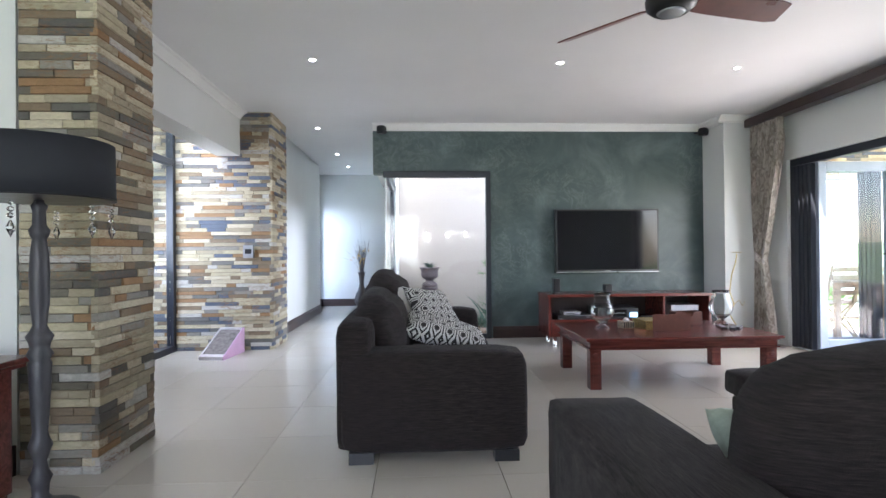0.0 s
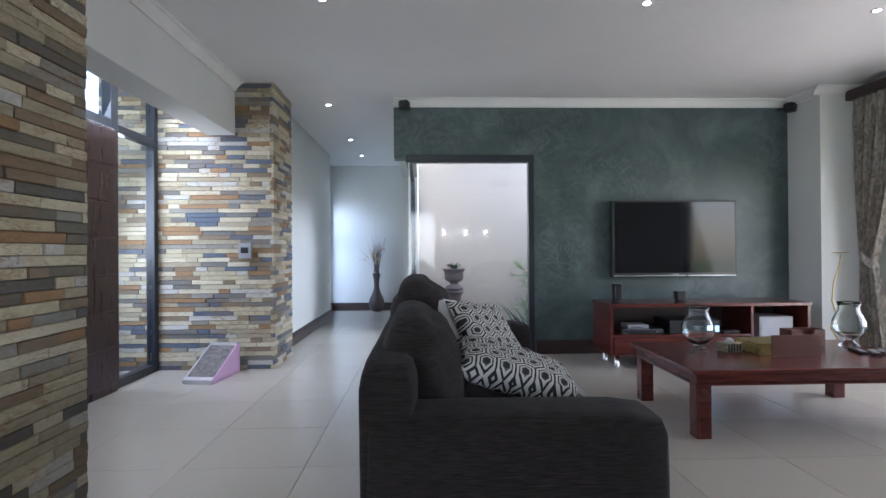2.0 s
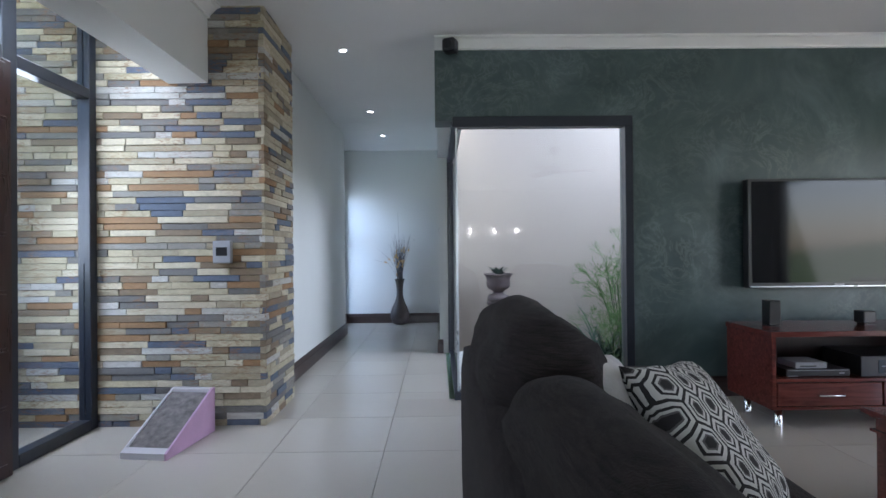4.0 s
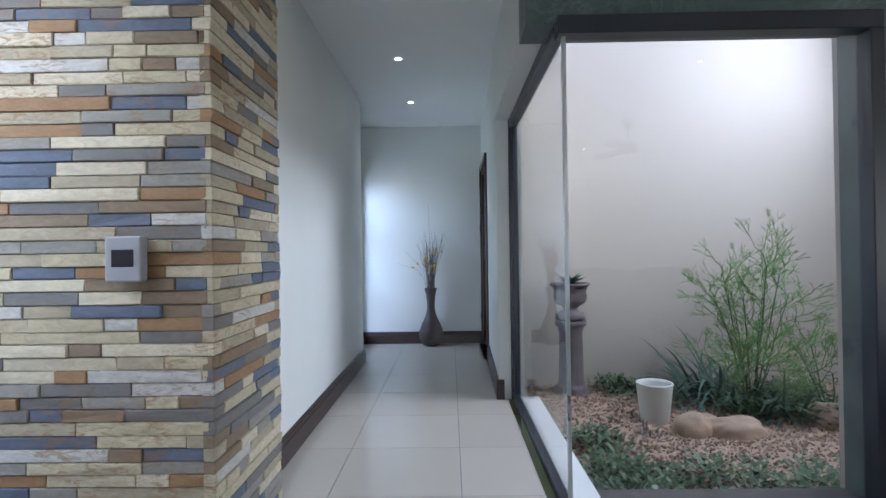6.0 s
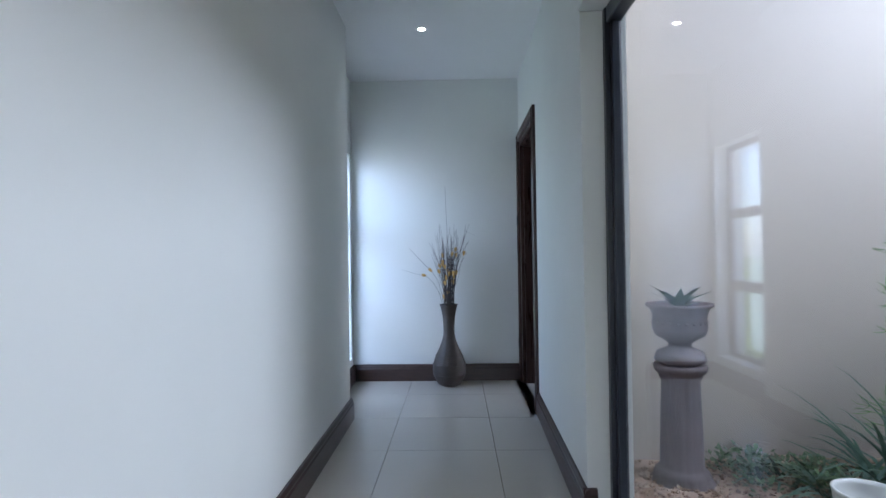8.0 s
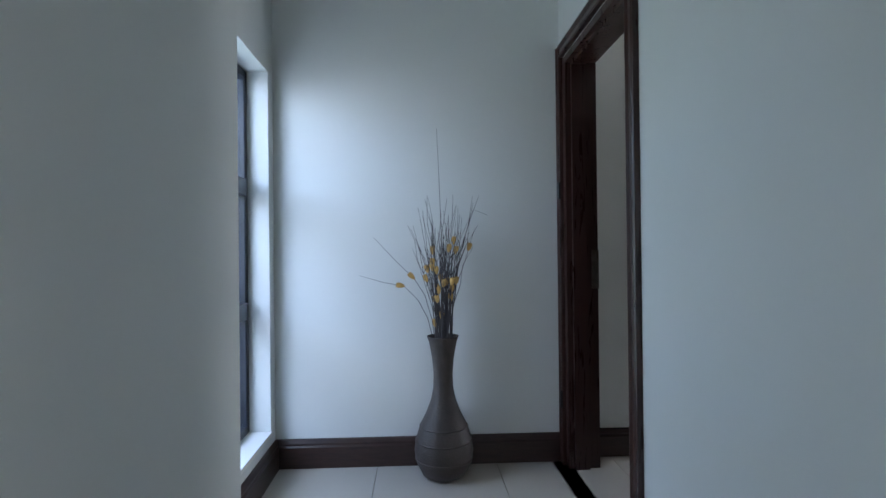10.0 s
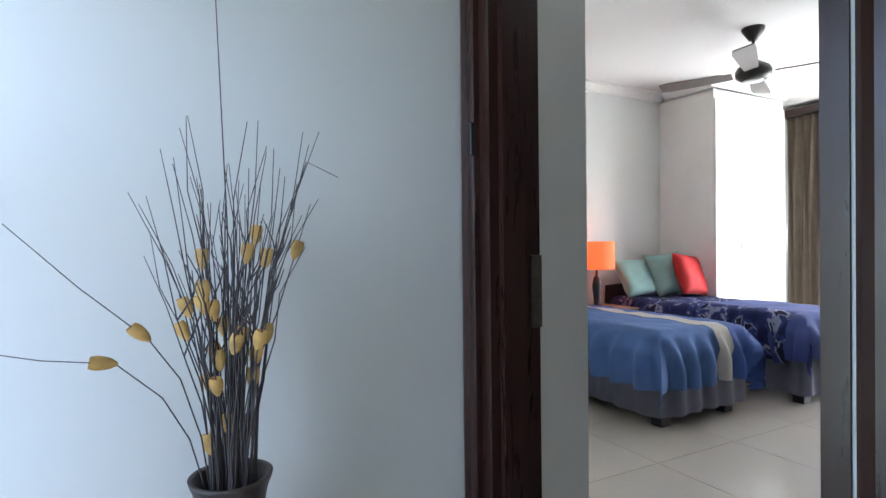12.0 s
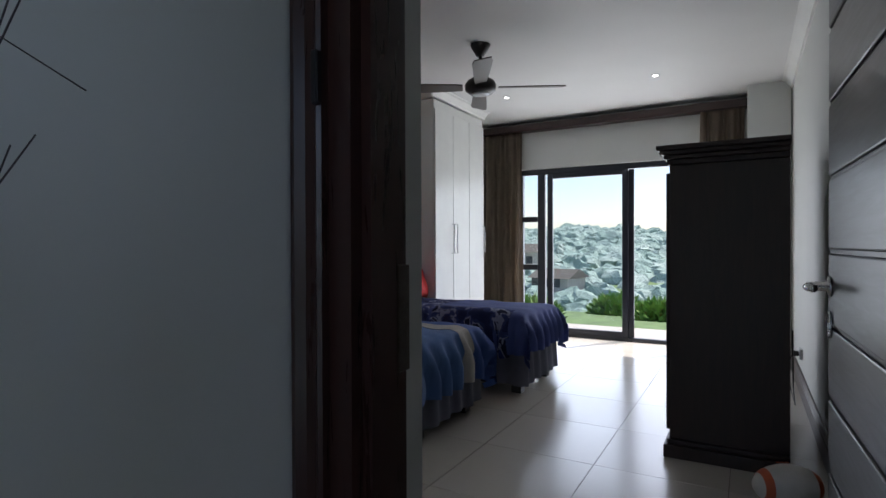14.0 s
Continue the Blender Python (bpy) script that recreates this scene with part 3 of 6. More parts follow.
def entrance():
    w = tagged(new("window_entrance"), kind="structure")
    x0, x1 = -2.68, -2.60
    bar_frame("frame", (
        ((x0, 3.38, 0), (x1, 3.46, LOBBY_H)), ((x0, 5.86, 0), (x1, 5.96, LOBBY_H)), ((x0, 6.55, 0), (x1, 6.62, LOBBY_H)),
        ((x0, 3.46, 2.12), (x1, 5.86, 2.21)), ((x0, 5.96, 2.12), (x1, 6.55, 2.19)), ((x0, 5.96, 0), (x1, 6.55, 0.07)),
        ((x0, 3.46, LOBBY_H - 0.1), (x1, 6.55, LOBBY_H)), ((x0, 4.62, 2.21), (x1, 4.69, LOBBY_H))), ALU, w)
    for b in (((-2.645, 5.96, 0.07), (-2.635, 6.55, 2.12)), ((-2.645, 5.96, 2.19), (-2.635, 6.55, 3.05)), ((-2.645, 3.46, 2.21), (-2.635, 4.62, 3.05)), ((-2.645, 4.69, 2.21), (-2.635, 5.86, 3.05))):
        part("pane", boxes(b), PANE, w).visible_shadow = False
    d = tagged(new("door_entrance"), kind="structure")
    part("door_leaf", soft_box((-2.60, 4.42, 0.01), (-2.545, 5.85, 2.115), 0.004, 1), DOORWOOD, d)
    part("door_leaf", soft_box((-2.60, 3.47, 0.01), (-2.545, 4.41, 2.115), 0.004, 1), DOORWOOD, d)
    for k in range(7):
        part("door_slat", soft_box((-2.548, 4.46, 0.08 + k * 0.29), (-2.538, 5.81, 0.355 + k * 0.29), 0.004, 1), DOORWOOD, d)
    b = bmesh.new()
    tube(b, [(-2.545, 4.55, 0.85), (-2.50, 4.55, 0.85), (-2.50, 4.55, 1.35), (-2.545, 4.55, 1.35)], 0.011, seg=10)
    part("door_handle", b, CHROME, d, "chrome pull handle", True)


entrance()


def corridor_window():
    w = tagged(new("window_corridor"), kind="structure")
    x0, x1 = -2.01, -1.965
    bars = [((x0, 10.77, 0.222), (x1, 10.81, 2.055)), ((x0, 11.555, 0.222), (x1, 11.597, 2.055)), ((x0, 10.77, 2.01), (x1, 11.597, 2.058)), ((x0, 10.77, 0.222), (x1, 11.597, 0.262))]
    bars += [((x0 - 0.01, 10.81, z), (x1 + 0.012, 11.555, z + 0.085)) for z in (0.80, 1.42)]
    bar_frame("window_frame", bars, ALU, w)
    for z0, z1 in ((0.262, 0.80), (0.885, 1.42), (1.505, 2.01)):
        part("pane", boxes(((-1.99, 10.81, z0), (-1.984, 11.555, z1))), PANE, w).visible_shadow = False


corridor_window()


def corridor_door():
    d = tagged(new("door_bedroom"), kind="structure")
    prof = [(0, 0), (0, 0.022), (0.012, 0.026), (0.03, 0.018), (0.052, 0.018), (0.062, 0.026), (0.07, 0.022), (0.07, 0)]
    for name, y0, sgn in (("architrave", 10.645, 1), ("architrave", 11.682, -1)):
        b = bmesh.new()
        vs = [[b.verts.new((-0.325 - u, y0 + sgn * o, z)) for o, u in prof] for z in (0, 2.215)]
        n = len(prof)
        for k in range(n):
            b.faces.new((vs[0][k], vs[0][(k + 1) % n], vs[1][(k + 1) % n], vs[1][k]))
        b.faces.new(vs[0][::-1])
        b.faces.new(vs[1])
        part(name, b, DOORWOOD, d)
    b = bmesh.new()
    vs = [[b.verts.new((-0.325 - u - 0.001, y, 2.218 - o)) for o, u in prof] for y in (10.735, 11.612)]
    for k in range(len(prof)):
        b.faces.new((vs[0][k], vs[0][(k + 1) % 8], vs[1][(k + 1) % 8], vs[1][k]))
    part("architrave", b, DOORWOOD, d)
    part("door_lining", boxes(((-0.329, 10.73, 0), (-0.166, 10.765, 2.14)), ((-0.329, 11.565, 0), (-0.166, 11.62, 2.14)), ((-0.329, 10.765, 2.105), (-0.166, 11.565, 2.14))), DOORWOOD, d)
    part("door_stop", boxes(((-0.30, 11.545, 0), (-0.225, 11.565, 2.105)), ((-0.30, 10.765, 2.09), (-0.225, 11.545, 2.105))), DOORWOOD, d)
    part("strike_plate", soft_box((-0.200, 11.558, 0.93), (-0.163, 11.568, 1.13), 0.002, 1), STRIKE, d, "dull dark metal strike plate")
    part("door_hinge", soft_box((-0.36, 11.61, 1.40), (-0.345, 11.625, 1.49), 0.003, 1), BLACK, d)
    part("door_hinge", soft_box((-0.36, 11.61, 0.30), (-0.345, 11.625, 0.39), 0.003, 1), BLACK, d)


corridor_door()


def bedroom_leaf():
    d = thing("door", "open dark espresso panelled door with brushed lever handle", "door", (-0.155, 10.745, 0), 2.2)
    part("leaf", soft_box((0.0, 0.0, 0.012), (0.835, 0.034, 2.09), 0.003, 1), LEAFWOOD, d)
    z = 0.03
    for k in range(11):
        part("panel", soft_box((0.018, 0.032, z), (0.815, 0.041, z + 0.177), 0.005, 2), LEAFWOOD, d)
        z += 0.187
    h = new("lever_handle")
    h.parent = d
    b = lathe([(0.0, 0), (0.026, 0), (0.026, 0.007), (0.012, 0.010), (0.010, 0.05)], 20)
    for v in b.verts:
        v.co = Vector((0.775 + v.co.x, 0.041 + v.co.z, 1.06 + v.co.y))
    tube(b, [(0.775, 0.085, 1.06), (0.74, 0.095, 1.06), (0.655, 0.093, 1.062)], 0.0095, seg=10)
    tagged(part("lever", b, CHROME, h, "", True), "brushed steel lever")
    b = lathe([(0.0, 0), (0.026, 0), (0.026, 0.006), (0.012, 0.006), (0.012, 0.004), (0, 0.004)], 20)
    for v in b.verts:
        v.co = Vector((0.775 + v.co.x, 0.041 + v.co.z, 0.965 + v.co.y * 1.3))
    part("keyhole_rose", b, CHROME, h, "", True)
    return d


bedroom_leaf()


def bedroom_window():
    w = tagged(new("window_bedroom"), kind="structure")
    x0, x1 = 5.66, 5.72
    bars = [((x0, 11.20, 2.07), (x1, 13.62, 2.14)), ((x0, 11.20, 0), (x1, 13.62, 0.045)), ((x0, 13.57, 0), (x1, 13.62, 2.07)), ((x0, 11.20, 0), (x1, 11.25, 2.07)), ((x0, 13.27, 0.045), (x1, 13.37, 2.07))]
    bars += [((x0 - 0.01, 13.37, z), (x1, 13.57, z + 0.07)) for z in (0.84, 1.46)]
    bar_frame("window_frame", bars, ALU, w)
    bar_frame("sliding_frame", [((5.66, 13.17, 0.045), (5.70, 13.24, 2.07)), ((5.66, 12.24, 0.045), (5.70, 12.31, 2.07)), ((5.66, 12.31, 0.045), (5.70, 13.17, 0.11)), ((5.66, 12.31, 2.01), (5.70, 13.17, 2.07)), ((5.705, 12.18, 0.045), (5.735, 12.25, 2.07))], ALU, w)
    for b in (((5.69, 13.37, 0.045), (5.694, 13.57, 0.84)), ((5.69, 13.37, 0.91), (5.694, 13.57, 1.46)), ((5.69, 13.37, 1.53), (5.694, 13.57, 2.07)), ((5.678, 12.31, 0.11), (5.682, 13.17, 2.01))):
        part("pane", boxes(b), PANE, w).visible_shadow = False


bedroom_window()


def patio_doors():
    d = tagged(new("door_patio"), kind="structure")
    bar_frame("frame", [((4.44, 3.4, 2.05), (4.54, 6.26, 2.13)), ((4.44, 6.18, 0), (4.54, 6.26, 2.05)), ((4.44, 3.4, 0), (4.54, 3.48, 2.05))], ALU, d)
    part("track", boxes(((4.42, 3.48, -0.01), (4.56, 6.18, 0.006))), SILVER, d)
    for k in range(4):
        y = 6.12 - k * 0.062
        bar_frame("folded_leaf", [((4.40, y - 0.045, 0.02), (4.50, y, 2.04)), ((5.12, y - 0.045, 0.02), (5.20, y, 2.04)), ((4.50, y - 0.045, 0.02), (5.12, y, 0.12)), ((4.50, y - 0.045, 1.96), (5.12, y, 2.04))], ALU, d)
    y = 5.86
    leaf = bar_frame("open_leaf", [((4.43, y - 0.05, 0.02), (4.52, y, 2.04)), ((5.18, y - 0.05, 0.02), (5.27, y, 2.04)), ((4.52, y - 0.05, 0.02), (5.18, y, 0.14)), ((4.52, y - 0.05, 1.94), (5.18, y, 2.04))], ALUPALE, d)
    part("pane", boxes(((4.52, y - 0.03, 0.14), (5.18, y - 0.024, 1.94))), PANE, d).visible_shadow = False
    b = bmesh.new()
    tube(b, [(5.23, y - 0.05, 1.05), (5.23, y - 0.10, 1.05), (5.10, y - 0.10, 1.05)], 0.010, seg=8)
    box(b, (5.21, y - 0.058, 0.90), (5.25, y - 0.05, 1.13))
    part("door_handle", b, BLACK, d)


patio_doors()

# ---- patio and garden outside ----
GROUNDMAT = speckled("grass_ground", (0.13, 0.20, 0.07), 0.9, 2, 0.4, 0.5)


def land(x):
    """Height of the land: level by the house, a valley, then a wooded slope."""
    if x < 11:
        return -0.5
    if x < 40:
        f = (x - 11) / 29
        return -0.5 - 7.5 * f * f * (3 - 2 * f)
    return -8 + 11 * min(1, (x - 40) / 100)


def ground_sheet():
    bm = bmesh.new()
    xs = [5.9, 8, 11] + [11 + 2.9 * k for k in range(1, 11)] + [60, 80, 100, 120, 140, 400]
    rows = [[bm.verts.new((x, y, land(x))) for y in (-160, 0, 160)] for x in xs]
    for a, b in zip(rows, rows[1:]):
        for k in range(2):
            bm.faces.new((a[k], b[k], b[k + 1], a[k + 1]))
    low = [[bm.verts.new((x, y, z)) for y in (-160, 160)] for x, z in ((-160, -0.5), (-4.4, -0.5), (-4.4, -0.75), (5.9, -0.75))]
    for a, b in zip(low, low[1:]):
        bm.faces.new((a[0], b[0], b[1], a[1]))
    bm.faces.new((low[3][0], rows[0][0], rows[0][1], rows[0][2], low[3][1]))
    setting("ground", bm, GROUNDMAT)


ground_sheet()
slab("pavement_patio", (4.42, -1.0, -0.2), (9.2, 7.6, -0.012), PAVING)
slab("pavement_entrance", (-7.5, 2.5, -0.2), (-2.66, 8.2, -0.012), PAVING)
slab("pavement_bedroom", (5.74, 10.8, -0.2), (7.0, 14.6, -0.03), PAVING)
# Unseen roof, added to keep direct sun off the living room floor.
slab("roof_patio", (4.62, 0.5, 2.62), (7.4, 7.6, 2.78), CEIL)
slab("wall_boundary", (-7.5, 2.4, -0.2), (-7.3, 9.5, 2.3), CREAM)


def hill(name, x0, h0, seed, material, cell=3.0):
    """A wooded slope far off: overlapping rough crowns over a bank."""
    rng = random.Random(seed)
    ball = bmesh.new()
    bmesh.ops.create_icosphere(ball, subdivisions=2, radius=1)
    unit = [v.co.copy() for v in ball.verts]
    tris = [[v.index for v in f.verts] for f in ball.faces]
    ball.free()
    points, faces = [], []
    for k in range(2300):
        a = rng.random()
        x, y = x0 + a * 112, rng.uniform(-12, 105)
        r = rng.uniform(0.8, 1.7) + 1.0 * a
        c = Vector((x, y, land(x) + a * h0 * math.sin(y * 0.08 + seed)))
        n0 = len(points)
        for u in unit:
            p = u * r
            n = noise.noise(p * 0.9 + c) * 0.5 + noise.noise(p * 2.6 + c) * 0.35
            points.append(Vector((p.x, p.y, p.z * 0.8)) * (1 + n) + c)
        faces += [[n0 + q for q in f] for f in tris]
    me = bpy.data.meshes.new(name)
    me.from_pydata(points, [], faces)
    bm = bmesh.new()
    bm.from_mesh(me)
    bpy.data.meshes.remove(me)
    o = part(name, bm, material)
    return tagged(o, "distant hillside thick with green trees", "trees", kind="stuff")


# Distance haze is painted in: crown colours are paler and bluer than foliage.
HILLMAT = Mat("tree_crowns_haze_tinted", 0.9, 0, 0.1).world_coord()
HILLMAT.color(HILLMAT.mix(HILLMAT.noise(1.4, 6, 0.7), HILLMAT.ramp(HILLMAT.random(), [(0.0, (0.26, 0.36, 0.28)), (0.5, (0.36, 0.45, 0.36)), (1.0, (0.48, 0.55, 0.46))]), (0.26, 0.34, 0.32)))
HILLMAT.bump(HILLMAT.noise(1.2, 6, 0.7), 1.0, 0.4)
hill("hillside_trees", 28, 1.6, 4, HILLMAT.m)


def far_house(at, w, d, h, turn):
    e = thing("house", "distant white house with a grey pitched roof", "house", at, turn, "houses on the hillside")
    part("wall", boxes(((-w / 2, -d / 2, -3), (w / 2, d / 2, h))), CREAM, e)
    b = bmesh.new()
    sweep(b, [(-w / 2 - 0.4, h), (w / 2 + 0.4, h), (0, h + w * 0.22)], (0, -d / 2 - 0.4, 0), (0, d / 2 + 0.4, 0), (1, 0, 0))
    part("roof", b, MORTAR, e)
    for k in range(3):
        part("window", boxes(((-w / 2 - 0.06, -d / 2 + 1 + k * d / 3.4, 0.8), (-w / 2 + 0.02, -d / 2 + 2 + k * d / 3.4, 2.0))), ALU, e)


for at, w, d, h, t in (((80, 43, -2.6), 6, 7, 2.6, 15), ((66, 32, -4.9), 5, 5, 1.9, -10)):
    far_house(at, w, d, h, t)


def bush(name, label, at, r, n, material, size=(0.05, 0.16), flat=0.8, seed=1):
    rng = random.Random(seed)
    bm = bmesh.new()
    for _ in range(n):
        u = Vector((rng.gauss(0, 1), rng.gauss(0, 1), rng.gauss(0, 1))).normalized() * r * rng.uniform(0.35, 1) ** 0.5
        u.z = abs(u.z) * flat
        s, q = rng.uniform(*size), rng.uniform(0, 6.28)
        side = Vector((math.cos(q), math.sin(q), rng.uniform(-0.5, 0.5))) * s * 0.32
        tip = (u.normalized() + Vector((rng.uniform(-0.6, 0.6), rng.uniform(-0.6, 0.6), rng.uniform(0.1, 0.9)))) * s
        m = u + tip * 0.5
        vs = [bm.verts.new(Vector(at) + p) for p in (u, m + side, u + tip, m - side)]
        bm.faces.new(vs)
    return tagged(part(name, bm, material), label, "bush", kind="stuff")


# The hedge's sunlit look comes from its brightened leaf colour.
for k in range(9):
    bush("garden_bush", "green hedge beyond the bedroom terrace, leaves coloured sun-bright", (10.8 + (k % 3) * 1.4, 11.6 + k * 1.2, -0.6 - 0.12 * (k % 3)), 0.48 + 0.12 * (k % 3), 2000, LEAFSUN, (0.08, 0.2), 0.75, 30 + k)
for k in range(5):
    bush("patio_hedge", "green hedge beyond the patio", (12.5, 0.6 + k * 1.9, -0.55), 1.3, 1600, LEAF, (0.1, 0.24), 0.8, 60 + k)
for k in range(3):
    bush("entrance_shrub", "broad green shrub outside the entrance glass", (-3.5 - 0.5 * k, 5.9 + 0.65 * k, -0.02), 0.42, 420, LEAF, (0.12, 0.34), 1.4, 80 + k)


def folding_chair(at, turn):
    e = thing("folding_chair", "weathered teak folding slatted garden chair on the patio", "chair", at, turn, "chairs round the patio table")
    for k in range(6):
        part("seat_slat", soft_box((-0.22 + k * 0.075, -0.22, 0.43), (-0.16 + k * 0.075, 0.22, 0.45), 0.003, 1), PATIOWOOD, e)
    for y in (-0.22, 0.20):
        b = bmesh.new()
        tube(b, [(-0.26, y, 0), (0.24, y, 0.45)], 0.018, seg=4)
        part("leg", b, PATIOWOOD, e)
        b = bmesh.new()
        tube(b, [(0.26, y, 0), (-0.22, y, 0.45), (-0.32, y, 0.92)], 0.018, seg=4)
        part("leg", b, PATIOWOOD, e)
    for k in range(4):
        part("back_slat", soft_box((-0.33 + 0.0 * k, -0.2, 0.55 + k * 0.095), (-0.30, 0.2, 0.61 + k * 0.095), 0.003, 1), PATIOWOOD, e)
    part("brace", boxes(((-0.02, -0.2, 0.2), (0.02, 0.2, 0.24))), PATIOWOOD, e)
    return e


first = folding_chair((5.35, 6.95, -0.012), 100)
for x, y, t in ((5.95, 7.05, 80), (6.5, 5.9, -100), (5.75, 5.75, -80)):
    copy_thing(first, pose(x, y, -0.012, 0, 0, t))
e = thing("patio_table", "weathered teak patio table with slatted top", "table", (6.0, 6.4, -0.012))
for k in range(9):
    part("tabletop_slat", soft_box((-0.75, -0.42 + k * 0.095, 0.71), (0.75, -0.335 + k * 0.095, 0.735), 0.004, 1), PATIOWOOD, e)
for sx in (-0.65, 0.6):
    for sy in (-0.36, 0.32):
        part("leg", boxes(((sx, sy, 0), (sx + 0.06, sy + 0.06, 0.71))), PATIOWOOD, e)
e = thing("patio_armchair", "dark navy wicker armchair on the patio", "chair", (5.75, 5.55, -0.012), 20)
part("seat", puffed((-0.28, -0.28, 0.3), (0.28, 0.28, 0.42), 0.03, 0.01, 3), WICKER, e)
part("backrest", puffed((-0.28, 0.2, 0.4), (0.28, 0.3, 0.88), 0.04, 0.01, 3), WICKER, e)
for sx in (-0.28, 0.22):
    for sy in (-0.28, 0.22):
        part("leg", boxes(((sx, sy, 0), (sx + 0.06, sy + 0.06, 0.32))), WICKER, e)
slab("wall_patio", (8.9, -1.0, -0.2), (9.1, 7.6, 0.45), CREAM)

# ---- curtains ----


def curtain(name, label, x, y0, y1, z0, z1, material, folds, depth=0.04, tie=None, floor_w=None, shift=0.0):
    bm = bmesh.new()
    nz, ny = 40, folds * 8
    rows = []
    for i in range(nz + 1):
        f = i / nz
        z = z1 + (z0 - z1) * f
        w, c = 1.0, 0.0
        if tie:
            d = (z - tie)
            w = 0.26 + 0.74 * min(1, abs(d) / 1.35) ** 0.85 if d > 0 else 0.26 + 0.34 * min(1, -d / 0.8)
            c = shift * (1 - min(1, abs(d) / 1.2)) if d > 0 else shift * (1 - 0.5 * min(1, -d / 0.9))
        row = []
        for j in range(ny + 1):
            u = j / ny
            yy = (y0 + y1) / 2 + c + (u - 0.5) * (y1 - y0) * w
            ph = u * folds * 2 * math.pi + 0.6 * math.sin(3 * f + u * 4)
            amp = depth * (0.5 + 0.5 * min(1, f * 6)) * (0.8 + 0.3 * math.sin(u * 17))
            row.append(bm.verts.new((x + amp * math.sin(ph) * (0.75 + 0.25 * w), yy + 0.012 * math.sin(ph * 0.5 + 5 * f), z)))
        rows.append(row)
    for a, b in zip(rows, rows[1:]):
        for j in range(ny):
            bm.faces.new((a[j], a[j + 1], b[j + 1], b[j]))
    bmesh.ops.solidify(bm, geom=bm.faces[:], thickness=0.004)
    e = thing(name, label, "curtain")
    part("drape", bm, material, e, "", True)
    return e


c = curtain("curtain", "cream and taupe damask curtain tied back at the patio door", 4.24, 6.08, 6.66, 0.03, 2.62, DAMASK, 8, 0.05, 1.0, None, 0.13)
bm = lathe([(0.10, 0), (0.115, 0.03), (0.10, 0.08)], 20)
for v in bm.verts:
    v.co = Vector((4.24 + v.co.x * 0.55, 6.49 + v.co.y * 0.75, 0.97 + v.co.z + v.co.y * 0.6))
part("tieback", bm, DAMASK, c)
curtain("curtain", "taupe pleated curtain beside the white bedroom cupboard", 5.50, 13.52, 14.10, 0.02, 2.62, TAUPE, 7, 0.04)
curtain("curtain", "taupe pleated curtain hanging behind the dark wardrobe", 5.50, 11.02, 11.45, 0.02, 2.62, TAUPE, 6, 0.04)
for nm, lo, hi in (("pelmet", (4.18, 2.9, 2.60), (4.32, 6.705, 2.70)), ("pelmet", (5.44, 11.0, 2.61), (5.60, 14.16, 2.70))):
    e = thing(nm, "dark brown wooden curtain pelmet under the ceiling", "pelmet")
    part("board", soft_box(lo, hi, 0.012, 2), SKIRT, e)

# ---- lights, fans and wall fittings ----


def downlight(at):
    e = thing("downlight", "small round recessed ceiling downlight, lit", "light", at, 0, "recessed ceiling downlights")
    part("rim", lathe([(0.023, -0.001), (0.039, -0.001), (0.040, -0.005), (0.029, -0.007), (0.023, -0.004)], 24), PLASTIC, e, "", True)
    part("lens", lathe([(0.0, -0.005), (0.022, -0.005), (0.022, -0.002), (0.0, -0.002)], 20), LAMPGLOW, e, "glowing lens")
    return e


lamp = downlight((-0.714, 4.90, H))
for x, y in ((1.418, 4.92), (3.05, 5.0), (-1.125, 7.41), (-1.14, 9.29), (-1.13, 10.57), (4.35, 11.75), (4.35, 13.25), (-0.7, 1.6), (1.4, 1.0), (3.0, 1.6)):
    copy_thing(lamp, pose(x, y, H))


def fan(at, turn, blades, material, label, pitch=12):
    e = thing("ceiling_fan", label, "fan", at, turn)
    part("canopy", lathe([(0.0, 0.36), (0.085, 0.36), (0.075, 0.32), (0.03, 0.25), (0.0, 0.25)], 24), FANBLACK, e, "", True)
    part("rod", lathe([(0.012, 0.06), (0.012, 0.26)], 12), FANBLACK, e, "", True)
    part("motor", lathe([(0.0, 0.09), (0.05, 0.09), (0.11, 0.05), (0.125, 0.02), (0.12, -0.02), (0.09, -0.045), (0.0, -0.05)], 28), FANBLACK, e, "", True)
    part("motor_plate", lathe([(0.0, -0.056), (0.06, -0.056), (0.07, -0.048), (0.0, -0.048)], 24), SILVER, e, "", True)
    for k in range(blades):
        a = 360 * k / blades
        b = bmesh.new()
        n = 8
        top = []
        for i in range(n + 1):
            r = 0.14 + (0.66 - 0.14) * i / n
            w = 0.045 + 0.03 * (i / n) ** 0.7
            if i == n:
                w *= 0.8
            top.append([b.verts.new((r, s * w, zz)) for s, zz in ((-1, 0), (1, 0), (1, 0.008), (-1, 0.008))])
        for p, q in zip(top, top[1:]):
            for j in range(4):
                b.faces.new((p[j], p[(j + 1) % 4], q[(j + 1) % 4], q[j]))
        b.faces.new(top[0][::-1])
        b.faces.new(top[-1])
        bmesh.ops.transform(b, matrix=pose(0, 0, 0.0, 0, 0, a) @ pose(0, 0, 0, pitch), verts=b.verts)
        part("blade", b, material, e)
    return e


fan((1.45, 2.96, 2.36), 8, 3, FANBROWN, "black ceiling fan with red-brown blades over the sofas", -20)
fan((2.84, 12.84, 2.41), 27, 4, FANBLADE, "black ceiling fan with weathered grey blades over the beds", 12)


